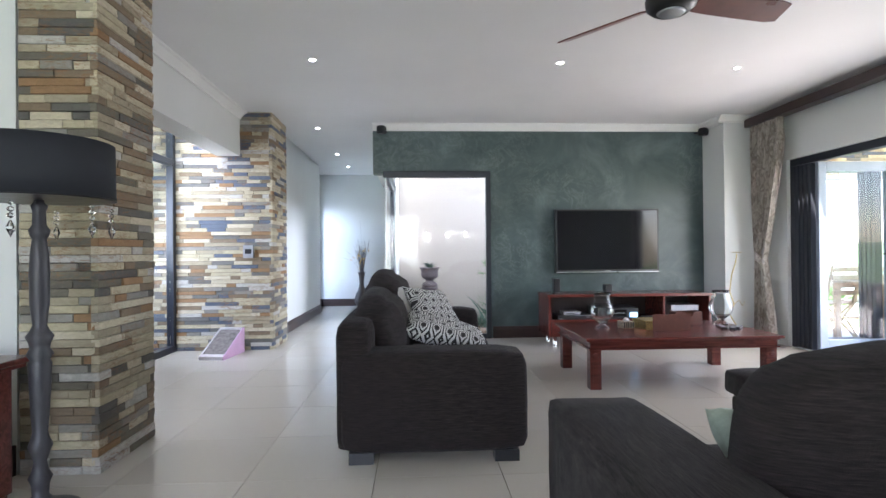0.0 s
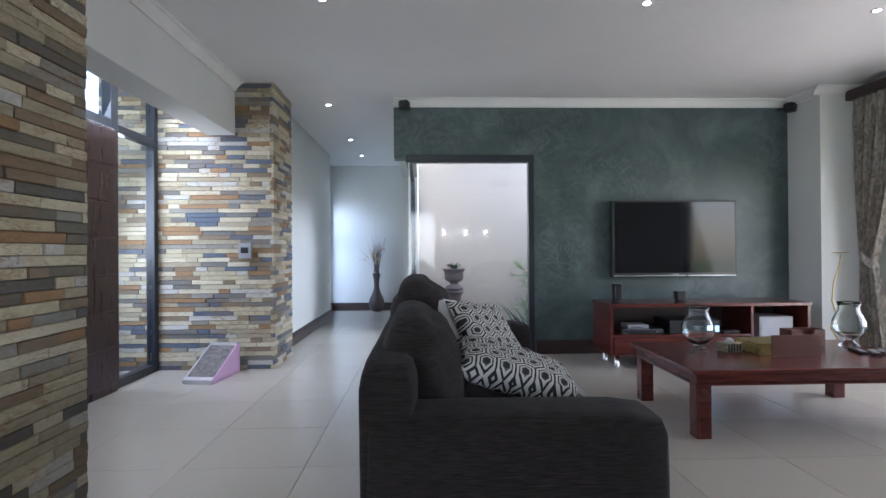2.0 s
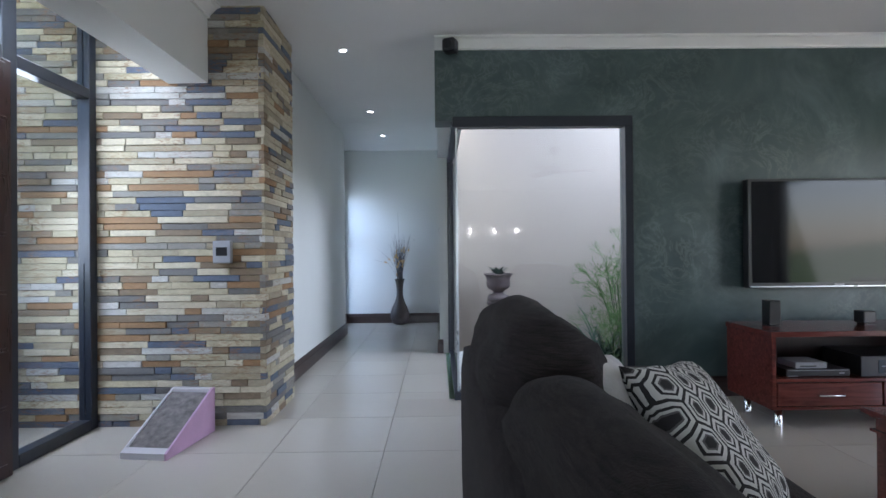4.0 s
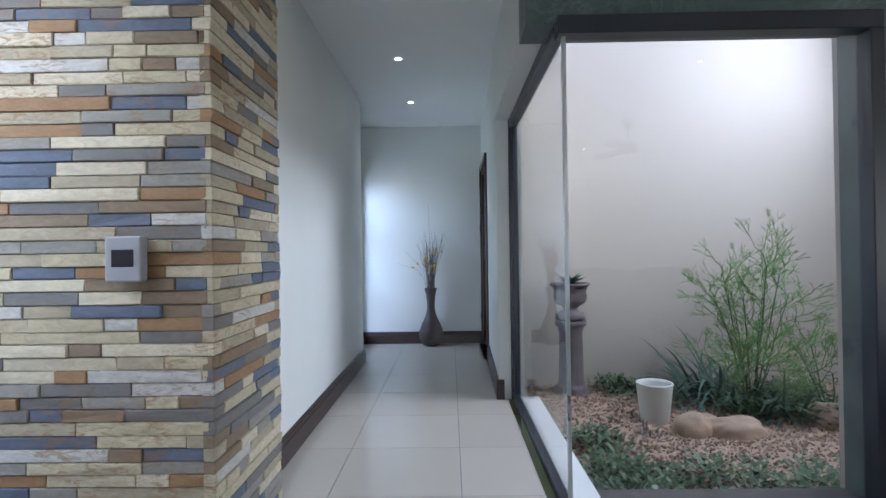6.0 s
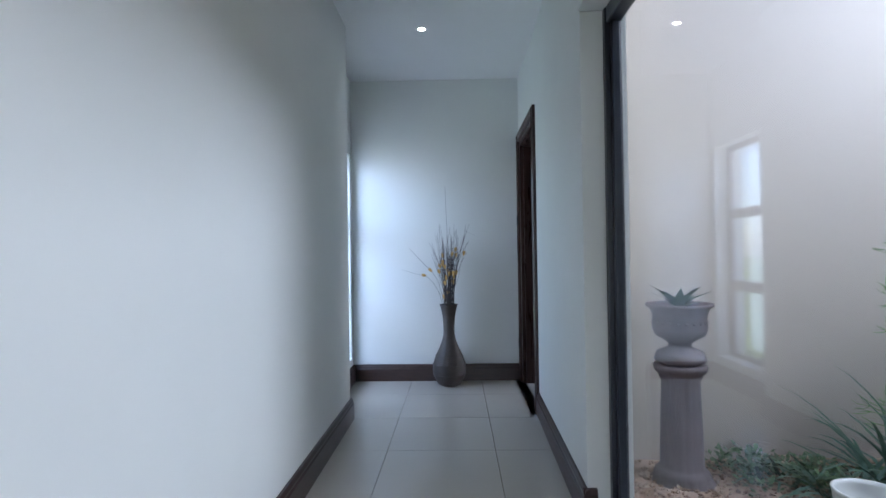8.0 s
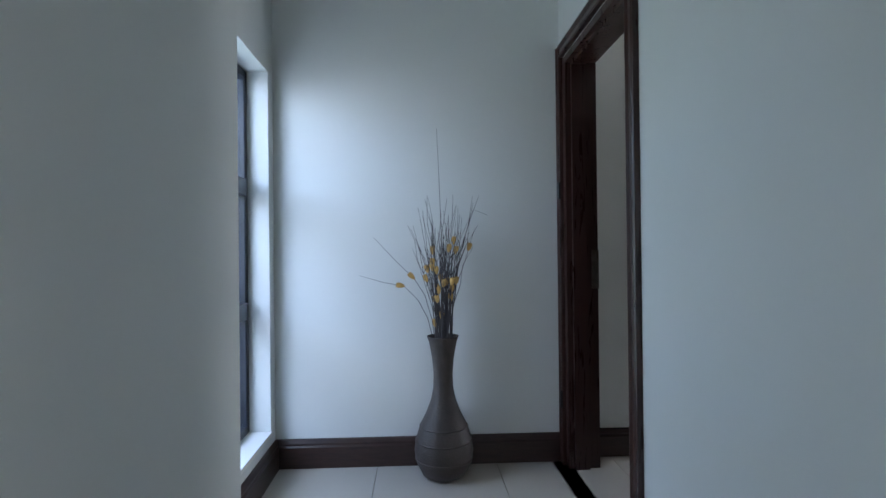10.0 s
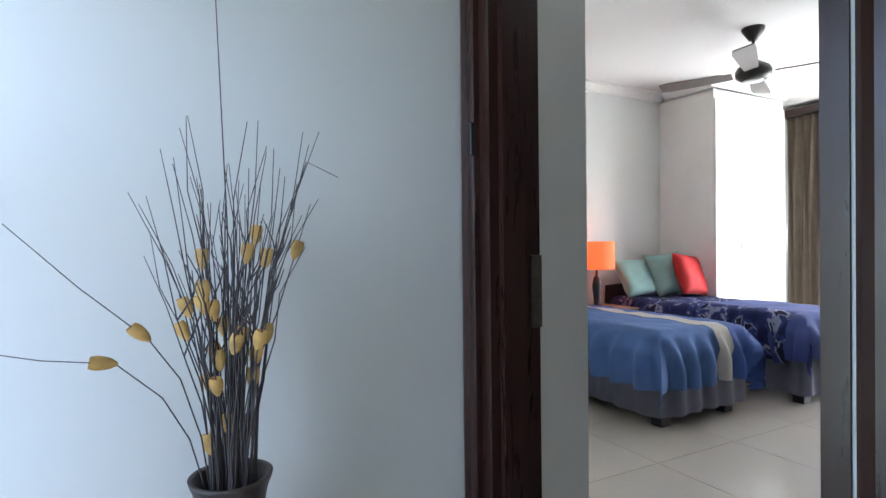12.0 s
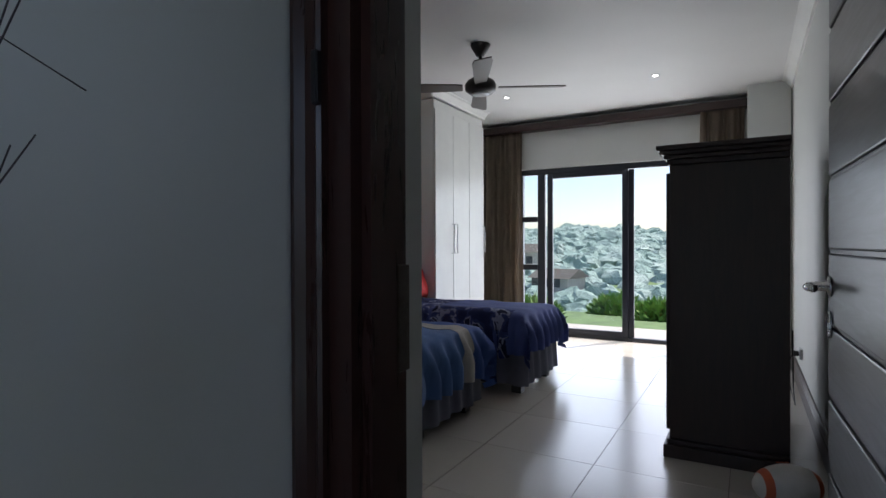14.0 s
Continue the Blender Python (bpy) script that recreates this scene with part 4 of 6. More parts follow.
def wall_speaker(at, turn):
    e = thing("wall_speaker", "small black satellite speaker at the top of the green wall", "speaker", at, turn, "satellite speakers on the green wall")
    part("cabinet", soft_box((-0.05, -0.10, -0.05), (0.05, 0.0, 0.05), 0.018, 2), BLACK, e)
    part("grille", lathe([(0.0, 0), (0.038, 0), (0.036, 0.006), (0, 0.006)], 20), BLACK, e)
    e.children[-1].matrix_basis = pose(0, -0.1, 0, 90)
    part("bracket", boxes(((-0.012, 0.0, -0.012), (0.012, 0.075, 0.012))), BLACK, e)
    return e


s0 = wall_speaker((-0.25, 7.13, 2.655), -25)
copy_thing(s0, pose(3.86, 7.13, 2.64, 0, 0, 25))

e = thing("thermostat", "pale grey wall control panel with dark display on the stone", "panel", (-1.77, 6.575, 1.135))
part("plate", soft_box((-0.058, -0.012, -0.073), (0.058, 0.03, 0.073), 0.006, 2), GREYPL, e)
part("display", soft_box((-0.036, -0.015, -0.025), (0.036, -0.011, 0.03), 0.002, 1), BLACK, e, "dark display")

e = thing("wall_socket", "white plastic socket with a black plug", "socket", (4.05, 10.64, 0.30))
part("plate", soft_box((-0.06, -0.02, -0.04), (0.06, 0.004, 0.04), 0.004, 1), PLASTIC, e)
part("plug", soft_box((-0.02, 0.004, -0.02), (0.02, 0.05, 0.02), 0.006, 1), BLACK, e)
b = bmesh.new()
tube(b, [(-0.02, 0.05, -0.01), (-0.1, 0.09, -0.1), (-0.25, 0.07, -0.24), (-0.5, 0.06, -0.285), (-0.8, 0.09, -0.1), (-0.9, 0.1, 0.3)], 0.004, seg=6)
part("cable", b, BLACK, e)

# a row of small lit shades on the far wall behind the walk
for k, x in enumerate((0.48, 1.13, 1.72)):
    e = thing("wall_lamp", "small square frosted wall lamp, lit", "lamp", (x, -2.99, 1.66), 0, "frosted wall lamps in a row")
    part("shade", soft_box((-0.05, 0, -0.08), (0.05, 0.08, 0.08), 0.01, 2), SHADEGLOW, e)

# ---- television and its stand ----


def television():
    e = thing("television", "large flat black television mounted on the green wall", "television", (2.59, 7.09, 1.235))
    part("casing", soft_box((-0.67, -0.045, -0.405), (0.67, 0.03, 0.405), 0.008, 2), BLACK, e)
    part("screen", boxes(((-0.645, -0.0475, -0.365), (0.645, -0.0455, 0.385))), SCREEN, e, "glossy dark screen")
    part("trim", soft_box((-0.66, -0.05, -0.400), (0.66, -0.044, -0.389), 0.002, 1), SILVER, e, "thin silver trim")
    part("badge", boxes(((-0.035, -0.0515, -0.386), (0.035, -0.0485, -0.375))), GREYPL, e)
    part("wall_mount", boxes(((-0.2, 0.03, -0.2), (0.2, 0.108, 0.2))), BLACK, e)


television()


def tv_stand():
    X0, X1, Y0, Y1, Z0, Z1 = 1.65, 3.55, 6.35, 6.86, 0.135, 0.615
    e = thing("tv_stand", "reddish mahogany television stand with open shelves and chrome feet", "tv stand", (X0, Y0, 0))
    W, D = X1 - X0, Y1 - Y0
    part("top", soft_box((-0.01, -0.012, Z1 - 0.032), (W + 0.01, D, Z1), 0.004, 2), MAHOGANY, e)
    part("side", soft_box((0, 0, Z0), (0.028, D, Z1 - 0.033), 0.002, 1), MAHOGANY, e)
    part("side", soft_box((W - 0.028, 0, Z0), (W, D, Z1 - 0.033), 0.002, 1), MAHOGANY, e)
    part("divider", soft_box((1.33, 0.0, Z0 + 0.02), (1.355, D - 0.02, Z1 - 0.033), 0.002, 1), MAHOGANY, e)
    part("base", soft_box((0.029, 0.004, Z0), (W - 0.029, D, Z0 + 0.02), 0.002, 1), MAHOGANY, e)
    part("shelf", soft_box((0.029, 0.004, 0.305), (1.329, D - 0.02, 0.325), 0.002, 1), MAHOGANY, e)
    part("back", boxes(((0.03, D - 0.012, Z0 + 0.02), (W - 0.03, D - 0.002, Z1 - 0.034))), OLDWOOD, e)
    for k in range(2):
        x = 0.034 + k * 0.65
        dr = part("drawer", soft_box((x, -0.004, Z0 + 0.026), (x + 0.64, 0.016, 0.30), 0.003, 1), MAHOGANY, e)
        b = bmesh.new()
        tube(b, [(x + 0.24, -0.004, 0.228), (x + 0.25, -0.026, 0.228), (x + 0.39, -0.026, 0.228), (x + 0.40, -0.004, 0.228)], 0.0055, seg=8)
        part("handle", b, CHROME, dr, "chrome bar handle", True)
    for x in (0.09, W - 0.09):
        for y in (0.09, D - 0.09):
            part("foot", lathe([(0.026, 0), (0.028, 0.004), (0.024, 0.02), (0.024, Z0)], 20, (x, y, 0)), CHROME, e, "round chrome foot", True)


tv_stand()


def shelf_box(name, label, cat, lo, hi, mat, extra=()):
    e = thing(name, label, cat)
    part("case", soft_box(lo, hi, 0.004, 1), mat, e)
    for nm, a, b, m in extra:
        part(nm, boxes((a, b)), m, e)
    return e


shelf_box("dvd_player", "flat black disc player on the stand's shelf", "player", (1.77, 6.40, 0.327), (2.17, 6.68, 0.372), BLACK,
          (("edge_line", (1.78, 6.397, 0.365), (2.16, 6.401, 0.369), GREYPL), ("edge_line", (1.78, 6.397, 0.33), (1.84, 6.401, 0.334), GREYPL), ("button", (2.10, 6.396, 0.345), (2.13, 6.401, 0.352), GREYPL)))
shelf_box("set_top_box", "small silver decoder box on the disc player", "decoder", (1.84, 6.42, 0.373), (2.04, 6.60, 0.412), GREYPL, (("slot", (1.87, 6.417, 0.385), (1.97, 6.421, 0.392), BLACK),))
shelf_box("receiver", "black receiver with a lit blue display", "receiver", (2.22, 6.38, 0.327), (2.70, 6.72, 0.455), BLACK,
          (("display", (2.60, 6.376, 0.345), (2.69, 6.381, 0.40), BLUESCREEN), ("panel", (2.33, 6.377, 0.35), (2.56, 6.381, 0.43), SCREEN), ("slot", (2.35, 6.374, 0.39), (2.54, 6.378, 0.394), GREYPL)))
shelf_box("remote", "flat dark gadget on the open shelf", "remote", (2.76, 6.42, 0.327), (2.92, 6.50, 0.345), BLACK)
shelf_box("subwoofer", "pale grey box speaker in the stand's end bay", "speaker", (3.12, 6.45, 0.157), (3.45, 6.78, 0.47), GREYPL, (("front", (3.14, 6.446, 0.18), (3.43, 6.451, 0.45), GREYPL),))
e = thing("desk_speaker", "slim upright black speaker on the stand", "speaker", (1.80, 6.60, 0.615))
part("body", soft_box((-0.035, -0.05, 0.01), (0.04, 0.04, 0.17), 0.008, 2), BLACK, e)
part("base", lathe([(0.05, 0), (0.05, 0.006), (0.02, 0.01)], 20), BLACK, e)
e = thing("centre_speaker", "small cube black speaker on the stand", "speaker", (2.42, 6.60, 0.615))
part("body", soft_box((-0.042, -0.05, 0.015), (0.042, 0.04, 0.095), 0.008, 2), BLACK, e)
part("base", soft_box((-0.03, -0.04, 0), (0.03, 0.03, 0.015), 0.003, 1), BLACK, e)

# a tall twisted metal flower behind the stand
e = thing("metal_flower", "tall bronze metal flower stem on a twisted wire foot", "ornament", (3.86, 6.42, 0))
b = bmesh.new()
pts = [(-0.02, 0, 0.01), (0.05, 0.02, 0.2), (-0.05, 0.02, 0.36), (0.0, 0, 0.47), (-0.05, 0, 0.62), (-0.03, 0, 0.8), (0.02, 0, 0.95), (0.04, 0, 1.06)]
tube(b, pts, 0.008, 0.006)
tube(b, [(0, 0, 0.47), (0.06, 0, 0.52), (0.10, 0, 0.45), (0.13, 0, 0.50)], 0.004, 0.003)
part("stem", b, BRASS, e, "", True)
b = bmesh.new()
for k in range(6):
    a = k * math.pi / 3
    c0 = Vector((0.04, 0, 1.07))
    o, s = Vector((math.cos(a), math.sin(a), 0.25)), Vector((-math.sin(a), math.cos(a), 0))
    vs = [b.verts.new(c0 + p) for p in (o * 0.0, o * 0.05 + s * 0.026, o * 0.085 + Vector((0, 0, -0.01)), o * 0.05 - s * 0.026)]
    b.faces.new(vs)
bmesh.ops.solidify(b, geom=b.faces[:], thickness=0.004)
part("petals", b, BRASS, e)
part("foot", lathe([(0.07, 0), (0.07, 0.008), (0.01, 0.014)], 20), BRASS, e)

# ---- coffee table and what stands on it ----
TZ = 0.415


def coffee_table():
    TOP = 0.46
    x0, x1, y0, y1 = 1.50, 3.10, 4.50, 5.46
    e = thing("coffee_table", "large dark mahogany coffee table with fluted square legs", "table", (x0, y0, 0))
    e.scale = (1, 1, TZ / TOP)
    W, D = x1 - x0, y1 - y0
    part("tabletop", soft_box((-0.01, -0.01, TOP - 0.026), (W + 0.01, D + 0.01, TOP), 0.007, 3), MAHOGANY, e)
    part("edge_moulding", soft_box((0.012, 0.012, TOP - 0.040), (W - 0.012, D - 0.012, TOP - 0.0265), 0.005, 2), MAHOGANY, e)
    part("apron", boxes(((0.03, 0.03, 0.365), (W - 0.03, 0.055, TOP - 0.041)), ((0.03, D - 0.055, 0.365), (W - 0.03, D - 0.03, TOP - 0.041)), ((0.03, 0.055, 0.365), (0.055, D - 0.055, TOP - 0.041)), ((W - 0.055, 0.055, 0.365), (W - 0.03, D - 0.055, TOP - 0.041))), MAHOGANY, e)
    part("lower_moulding", boxes(((0.015, 0.015, 0.352), (W - 0.015, 0.06, 0.364)), ((0.015, D - 0.06, 0.352), (W - 0.015, D - 0.015, 0.364)), ((0.015, 0.06, 0.352), (0.06, D - 0.06, 0.364)), ((W - 0.06, 0.06, 0.352), (W - 0.015, D - 0.06, 0.364))), MAHOGANY, e)
    for x in (0.03, W - 0.12):
        for y in (0.03, D - 0.12):
            leg = part("leg", soft_box((x, y, 0), (x + 0.09, y + 0.09, 0.351), 0.004, 1), MAHOGANY, e)
            for f in range(4):
                part("flute", soft_box((x + 0.013 + f * 0.018, y - 0.004, 0.03), (x + 0.023 + f * 0.018, y + 0.001, 0.245), 0.0015, 1), MAHOGANY, leg)
            b = lathe([(0.0, 0.002), (0.008, 0.003), (0.010, 0.0), (0.016, 0.004), (0.022, 0.004), (0.026, 0.0)], 20)
            bmesh.ops.transform(b, matrix=pose(x + 0.045, y, 0.298, 90), verts=b.verts)
            part("rosette", b, MAHOGANY, leg, "", True)


coffee_table()


def hurricane(at):
    e = thing("hurricane_vase", "round-bellied clear glass hurricane vase on the table", "vase", at, 0, "glass hurricane vases")
    outer = [(0.062, 0.0), (0.066, 0.006), (0.045, 0.024), (0.028, 0.038), (0.030, 0.052), (0.050, 0.062), (0.085, 0.095), (0.104, 0.140), (0.102, 0.180), (0.084, 0.222), (0.066, 0.255), (0.064, 0.285), (0.076, 0.315)]
    inner = [(0.073, 0.315), (0.061, 0.284), (0.063, 0.256), (0.081, 0.222), (0.099, 0.180), (0.101, 0.140), (0.082, 0.097), (0.048, 0.066), (0.0, 0.062)]
    part("bowl", lathe(outer + inner, 40), GLASS, e, "", True)
    return e


v = hurricane((1.81, 5.05, TZ))
copy_thing(v, pose(2.99, 5.20, TZ))
e = thing("brass_box", "rectangular box with embossed brass front and dark lid", "box", (2.33, 5.04, TZ), 3)
part("base", soft_box((-0.19, -0.13, 0), (0.19, 0.13, 0.058), 0.004, 1), BRASS, e)
part("lid", soft_box((-0.195, -0.135, 0.059), (0.195, 0.135, 0.078), 0.004, 2), BRASS, e)
part("lid_panel", boxes(((-0.17, -0.11, 0.0782), (0.17, 0.11, 0.081))), CARVED, e)
part("emblem", lathe([(0.0, 0.006), (0.022, 0.005), (0.026, 0)], 8), BRASS, e)
e.children[-1].matrix_basis = pose(0, -0.131, 0.034, 90)
e = thing("tissue_box", "small striped paper tissue box", "box", (2.03, 5.06, TZ), 8)
part("carton", soft_box((-0.055, -0.055, 0), (0.055, 0.055, 0.062), 0.003, 1), ZEBRA, e)
for k in range(5):
    part("stripe", boxes(((-0.05 + k * 0.021, -0.0575, 0.006), (-0.04 + k * 0.021, -0.0555, 0.056))), BLACK, e)
part("tissue", puffed((-0.02, -0.02, 0.06), (0.02, 0.02, 0.085), 0.01, 0.01, 3, 0.006), WHITEFAB, e)
e = thing("magazine_box", "brown wooden holder with a scooped notch", "holder", (2.68, 5.25, TZ), 4)
b = bmesh.new()
prof = [(-0.13, 0.0), (0.13, 0.0), (0.13, 0.12), (0.05, 0.12)] + [(0.05 * math.cos(a), 0.12 - 0.05 * math.sin(a)) for a in [math.pi * k / 10 for k in range(1, 10)]] + [(-0.05, 0.12), (-0.13, 0.12)]
lo = [b.verts.new((x, -0.06, z)) for x, z in prof]
hi = [b.verts.new((x, -0.045, z)) for x, z in prof]
b.faces.new(lo[::-1])
b.faces.new(hi)
for k in range(len(prof)):
    b.faces.new((lo[k], lo[(k + 1) % len(prof)], hi[(k + 1) % len(prof)], hi[k]))
part("front", b, CARVED, e)
part("body", boxes(((-0.13, -0.0445, 0), (-0.118, 0.06, 0.12)), ((0.118, -0.0445, 0), (0.13, 0.06, 0.12)), ((-0.117, 0.048, 0), (0.117, 0.06, 0.12)), ((-0.117, -0.0445, 0), (0.117, 0.047, 0.01))), CARVED, e)
for k, (x, y, t) in enumerate(((2.92, 4.90, 62), (3.0, 4.94, 50), (2.86, 4.96, 75))):
    e = thing("remote_control", "slim black remote control lying on the table", "remote", (x, y, TZ), t, "remote controls on the table")
    part("shell", soft_box((-0.09, -0.024, 0), (0.09, 0.024, 0.018), 0.006, 2), BLACK, e)
    part("keys", boxes(((-0.07, -0.015, 0.0182), (0.05, 0.015, 0.0195))), GREYPL, e)

# ---- sofas ----


def add_cushion(name, label, at, rot, w, h, d, material, seed=1, group="", cat="cushion"):
    e = thing(name, label, cat, (0, 0, 0), 0, group)
    e.matrix_world = pose(*at, *rot)
    part("cover", cushion(w, h, d, 18, seed), material, e, "", True)
    return e


def sofa_a():
    x0, x1, y0, y1 = -0.29, 0.735, 3.12, 5.70
    e = thing("sofa", "charcoal streaked chenille sofa with low back and padded arms", "sofa", (0, 0, 0))
    part("armrest", puffed((-0.25, y0, 0.055), (x1, y0 + 0.30, 0.578), 0.055, 0.012, 7, 0.004), FABRIC, e, "", True)
    part("armrest", puffed((-0.25, y1 - 0.28, 0.055), (x1, y1, 0.565), 0.055, 0.012, 7, 0.004, 5), FABRIC, e, "", True)
    part("backrest", puffed((x0, y0 + 0.04, 0.055), (x0 + 0.20, y1 - 0.285, 0.735), 0.05, 0.01, 9, 0.004, 7), FABRIC, e, "", True)
    part("seat_base", puffed((x0 + 0.15, y0 + 0.27, 0.055), (x1 - 0.06, y1 - 0.25, 0.28), 0.03, 0.005, 5, 0.003), FABRIC, e, "", True)
    for k in range(2):
        a = y0 + 0.30 + k * 0.98
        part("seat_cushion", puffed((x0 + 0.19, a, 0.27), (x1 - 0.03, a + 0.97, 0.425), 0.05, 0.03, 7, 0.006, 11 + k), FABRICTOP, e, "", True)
    for k, (dy, top) in enumerate(((0.0, 0.83), (0.88, 0.925))):
        b = puffed((-0.13, -0.47, -0.24), (0.13, 0.47, 0.24), 0.10, 0.055, 9, 0.02, 21 + k)
        bmesh.ops.transform(b, matrix=pose(-0.07, y0 + 0.80 + dy, top - 0.24, 0, -14), verts=b.verts)
        part("back_cushion", b, FABRIC, e, "", True)
    for x in (-0.21, 0.56):
        for y in (y0 + 0.02, y1 - 0.12):
            part("foot", boxes(((x, y, 0), (x + 0.13, y + 0.10, 0.06))), BLACK, e)


sofa_a()


def lying(at, normal, along):
    """A cushion's place: its face turned to normal, one side along a direction."""
    n = Vector(normal).normalized()
    a = (Vector(along) - n * Vector(along).dot(n)).normalized()
    b = n.cross(a)
    return Matrix(((a.x, b.x, n.x, at[0]), (a.y, b.y, n.y, at[1]), (a.z, b.z, n.z, at[2]), (0, 0, 0, 1)))


for name, label, at, normal, along, w, h, d, mat, seed, group in (
    ("scatter_cushion", "black and white hexagon-print cushion flopped over the sofa seat", (0.34, 3.80, 0.585), (0.30, -0.16, 0.94), (0.93, 0.05, -0.33), 0.56, 0.38, 0.16, HEX, 3, "hexagon-print cushions"),
    ("scatter_cushion", "black and white hexagon-print cushion leaning on the back cushion", (0.29, 4.42, 0.64), (0.64, -0.46, 0.62), (0.62, 0.70, -0.12), 0.46, 0.46, 0.15, HEX, 5, "hexagon-print cushions"),
    ("plush_cushion", "white plush cushion tucked behind the hexagon cushions", (0.13, 4.52, 0.64), (0.86, -0.25, 0.45), (0.45, 0.80, -0.1), 0.46, 0.46, 0.13, WHITEFAB, 6, ""),
):
    c = add_cushion(name, label, (0, 0, 0), (0, 0, 0), w, h, d, mat, seed, group)
    c.matrix_world = lying(at, normal, along)


def sofa_b():
    e = thing("sofa", "charcoal streaked chenille corner sofa with a chaise end", "sofa", (0, 0, 0))
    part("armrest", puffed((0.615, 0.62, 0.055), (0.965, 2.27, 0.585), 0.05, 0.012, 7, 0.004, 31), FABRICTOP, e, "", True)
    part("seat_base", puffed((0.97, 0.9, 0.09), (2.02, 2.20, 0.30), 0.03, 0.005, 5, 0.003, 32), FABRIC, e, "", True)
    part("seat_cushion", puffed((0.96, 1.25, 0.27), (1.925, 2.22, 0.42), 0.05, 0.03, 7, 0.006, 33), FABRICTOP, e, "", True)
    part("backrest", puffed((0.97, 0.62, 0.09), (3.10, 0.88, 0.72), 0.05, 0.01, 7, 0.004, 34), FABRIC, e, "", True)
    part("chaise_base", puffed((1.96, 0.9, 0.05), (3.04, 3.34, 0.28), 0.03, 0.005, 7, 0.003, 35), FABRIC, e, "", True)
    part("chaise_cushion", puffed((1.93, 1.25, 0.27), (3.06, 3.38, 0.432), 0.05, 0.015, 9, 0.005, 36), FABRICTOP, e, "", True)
    for k, x in enumerate((1.50, 2.5)):
        b = puffed((-0.50, -0.13, -0.24), (0.50, 0.13, 0.24), 0.10, 0.055, 9, 0.02, 37 + k)
        bmesh.ops.transform(b, matrix=pose(x - 0.04, 1.56, 0.60, 14), verts=b.verts)
        part("back_cushion", b, FABRIC, e, "", True)
    for x, y in ((0.66, 0.7), (0.66, 2.1), (2.9, 0.7), (2.9, 3.2), (2.1, 3.2)):
        part("foot", boxes(((x, y, 0), (x + 0.1, y + 0.1, 0.06))), BLACK, e)


sofa_b()
add_cushion("scatter_cushion", "mint green and white leaf-print cushion beside the sofa arm", (1.17, 1.78, 0.50), (40, 14, 25), 0.34, 0.34, 0.15, GREENFAB, 8)

# ---- floor lamp, side cabinet, pet ramp, vase ----


def floor_lamp():
    e = thing("floor_lamp", "black floor lamp with turned wooden pole and drum shade", "lamp", (-1.465, 2.70, 0))
    e.scale = (1, 1, 0.955)
    prof = [(0.15, 0), (0.15, 0.02), (0.06, 0.05), (0.03, 0.09), (0.034, 0.14), (0.045, 0.17), (0.030, 0.20), (0.024, 0.24), (0.035, 0.28), (0.046, 0.31), (0.034, 0.345),
            (0.028, 0.37), (0.034, 0.45), (0.040, 0.58), (0.044, 0.68), (0.036, 0.695), (0.05, 0.72), (0.036, 0.745), (0.040, 0.77), (0.052, 0.80), (0.036, 0.825), (0.026, 0.85), (0.036, 0.95), (0.038, 1.08),
            (0.034, 1.17), (0.026, 1.235), (0.034, 1.25), (0.040, 1.275), (0.026, 1.30), (0.024, 1.36), (0.032, 1.385), (0.020, 1.40), (0.010, 1.43), (0.010, 1.55)]
    part("pole", lathe(prof, 24), LAMPPOLE, e, "", True)
    part("shade", lathe([(0.285, 1.415), (0.282, 1.67), (0.278, 1.67), (0.281, 1.415)], 48), LAMPSHADE, e, "black drum shade", True)
    part("shade_ring", lathe([(0.286, 1.412), (0.288, 1.416), (0.284, 1.420)], 48), BLACK, e)
    part("spider", boxes(((-0.28, -0.003, 1.64), (0.28, 0.003, 1.646)), ((-0.003, -0.28, 1.64), (0.003, 0.28, 1.646))), BLACK, e)
    for a in (-75, -15, 40, 110, 200):
        x, y = 0.270 * math.cos(radians(a)), 0.270 * math.sin(radians(a))
        b = bmesh.new()
        for z, r in ((1.375, 0.010), (1.350, 0.013), (1.325, 0.013)):
            lathe([(0.0, -r), (r * 0.75, -r * 0.5), (r, 0), (r * 0.75, r * 0.5), (0.0, r)], 8, (x, y, z), b)
        lathe([(0.0, -0.04), (0.018, 0.0), (0.004, 0.03), (0.0, 0.032)], 6, (x, y, 1.275), b)
        part("crystal_drop", b, CRYSTAL, e, "clear cut crystal drop")


floor_lamp()

e = thing("side_cabinet", "dark mahogany side cabinet with moulded top", "cabinet", (-2.05, 2.52, 0))
part("top", soft_box((-0.47, -0.25, 0.635), (0.475, 0.32, 0.662), 0.008, 3), MAHOGANY, e)
part("top_moulding", soft_box((-0.445, -0.225, 0.612), (0.448, 0.30, 0.634), 0.006, 2), MAHOGANY, e)
part("body", soft_box((-0.41, -0.19, 0.06), (0.405, 0.27, 0.611), 0.003, 1), MAHOGANY, e)
part("plinth", boxes(((-0.40, -0.18, 0), (0.39, 0.26, 0.059))), MAHOGANY, e)
for k in range(2):
    part("door", soft_box((-0.40 + 0.41 * k, -0.205, 0.08), (-0.005 + 0.40 * k, -0.1905, 0.59), 0.005, 2), MAHOGANY, e)


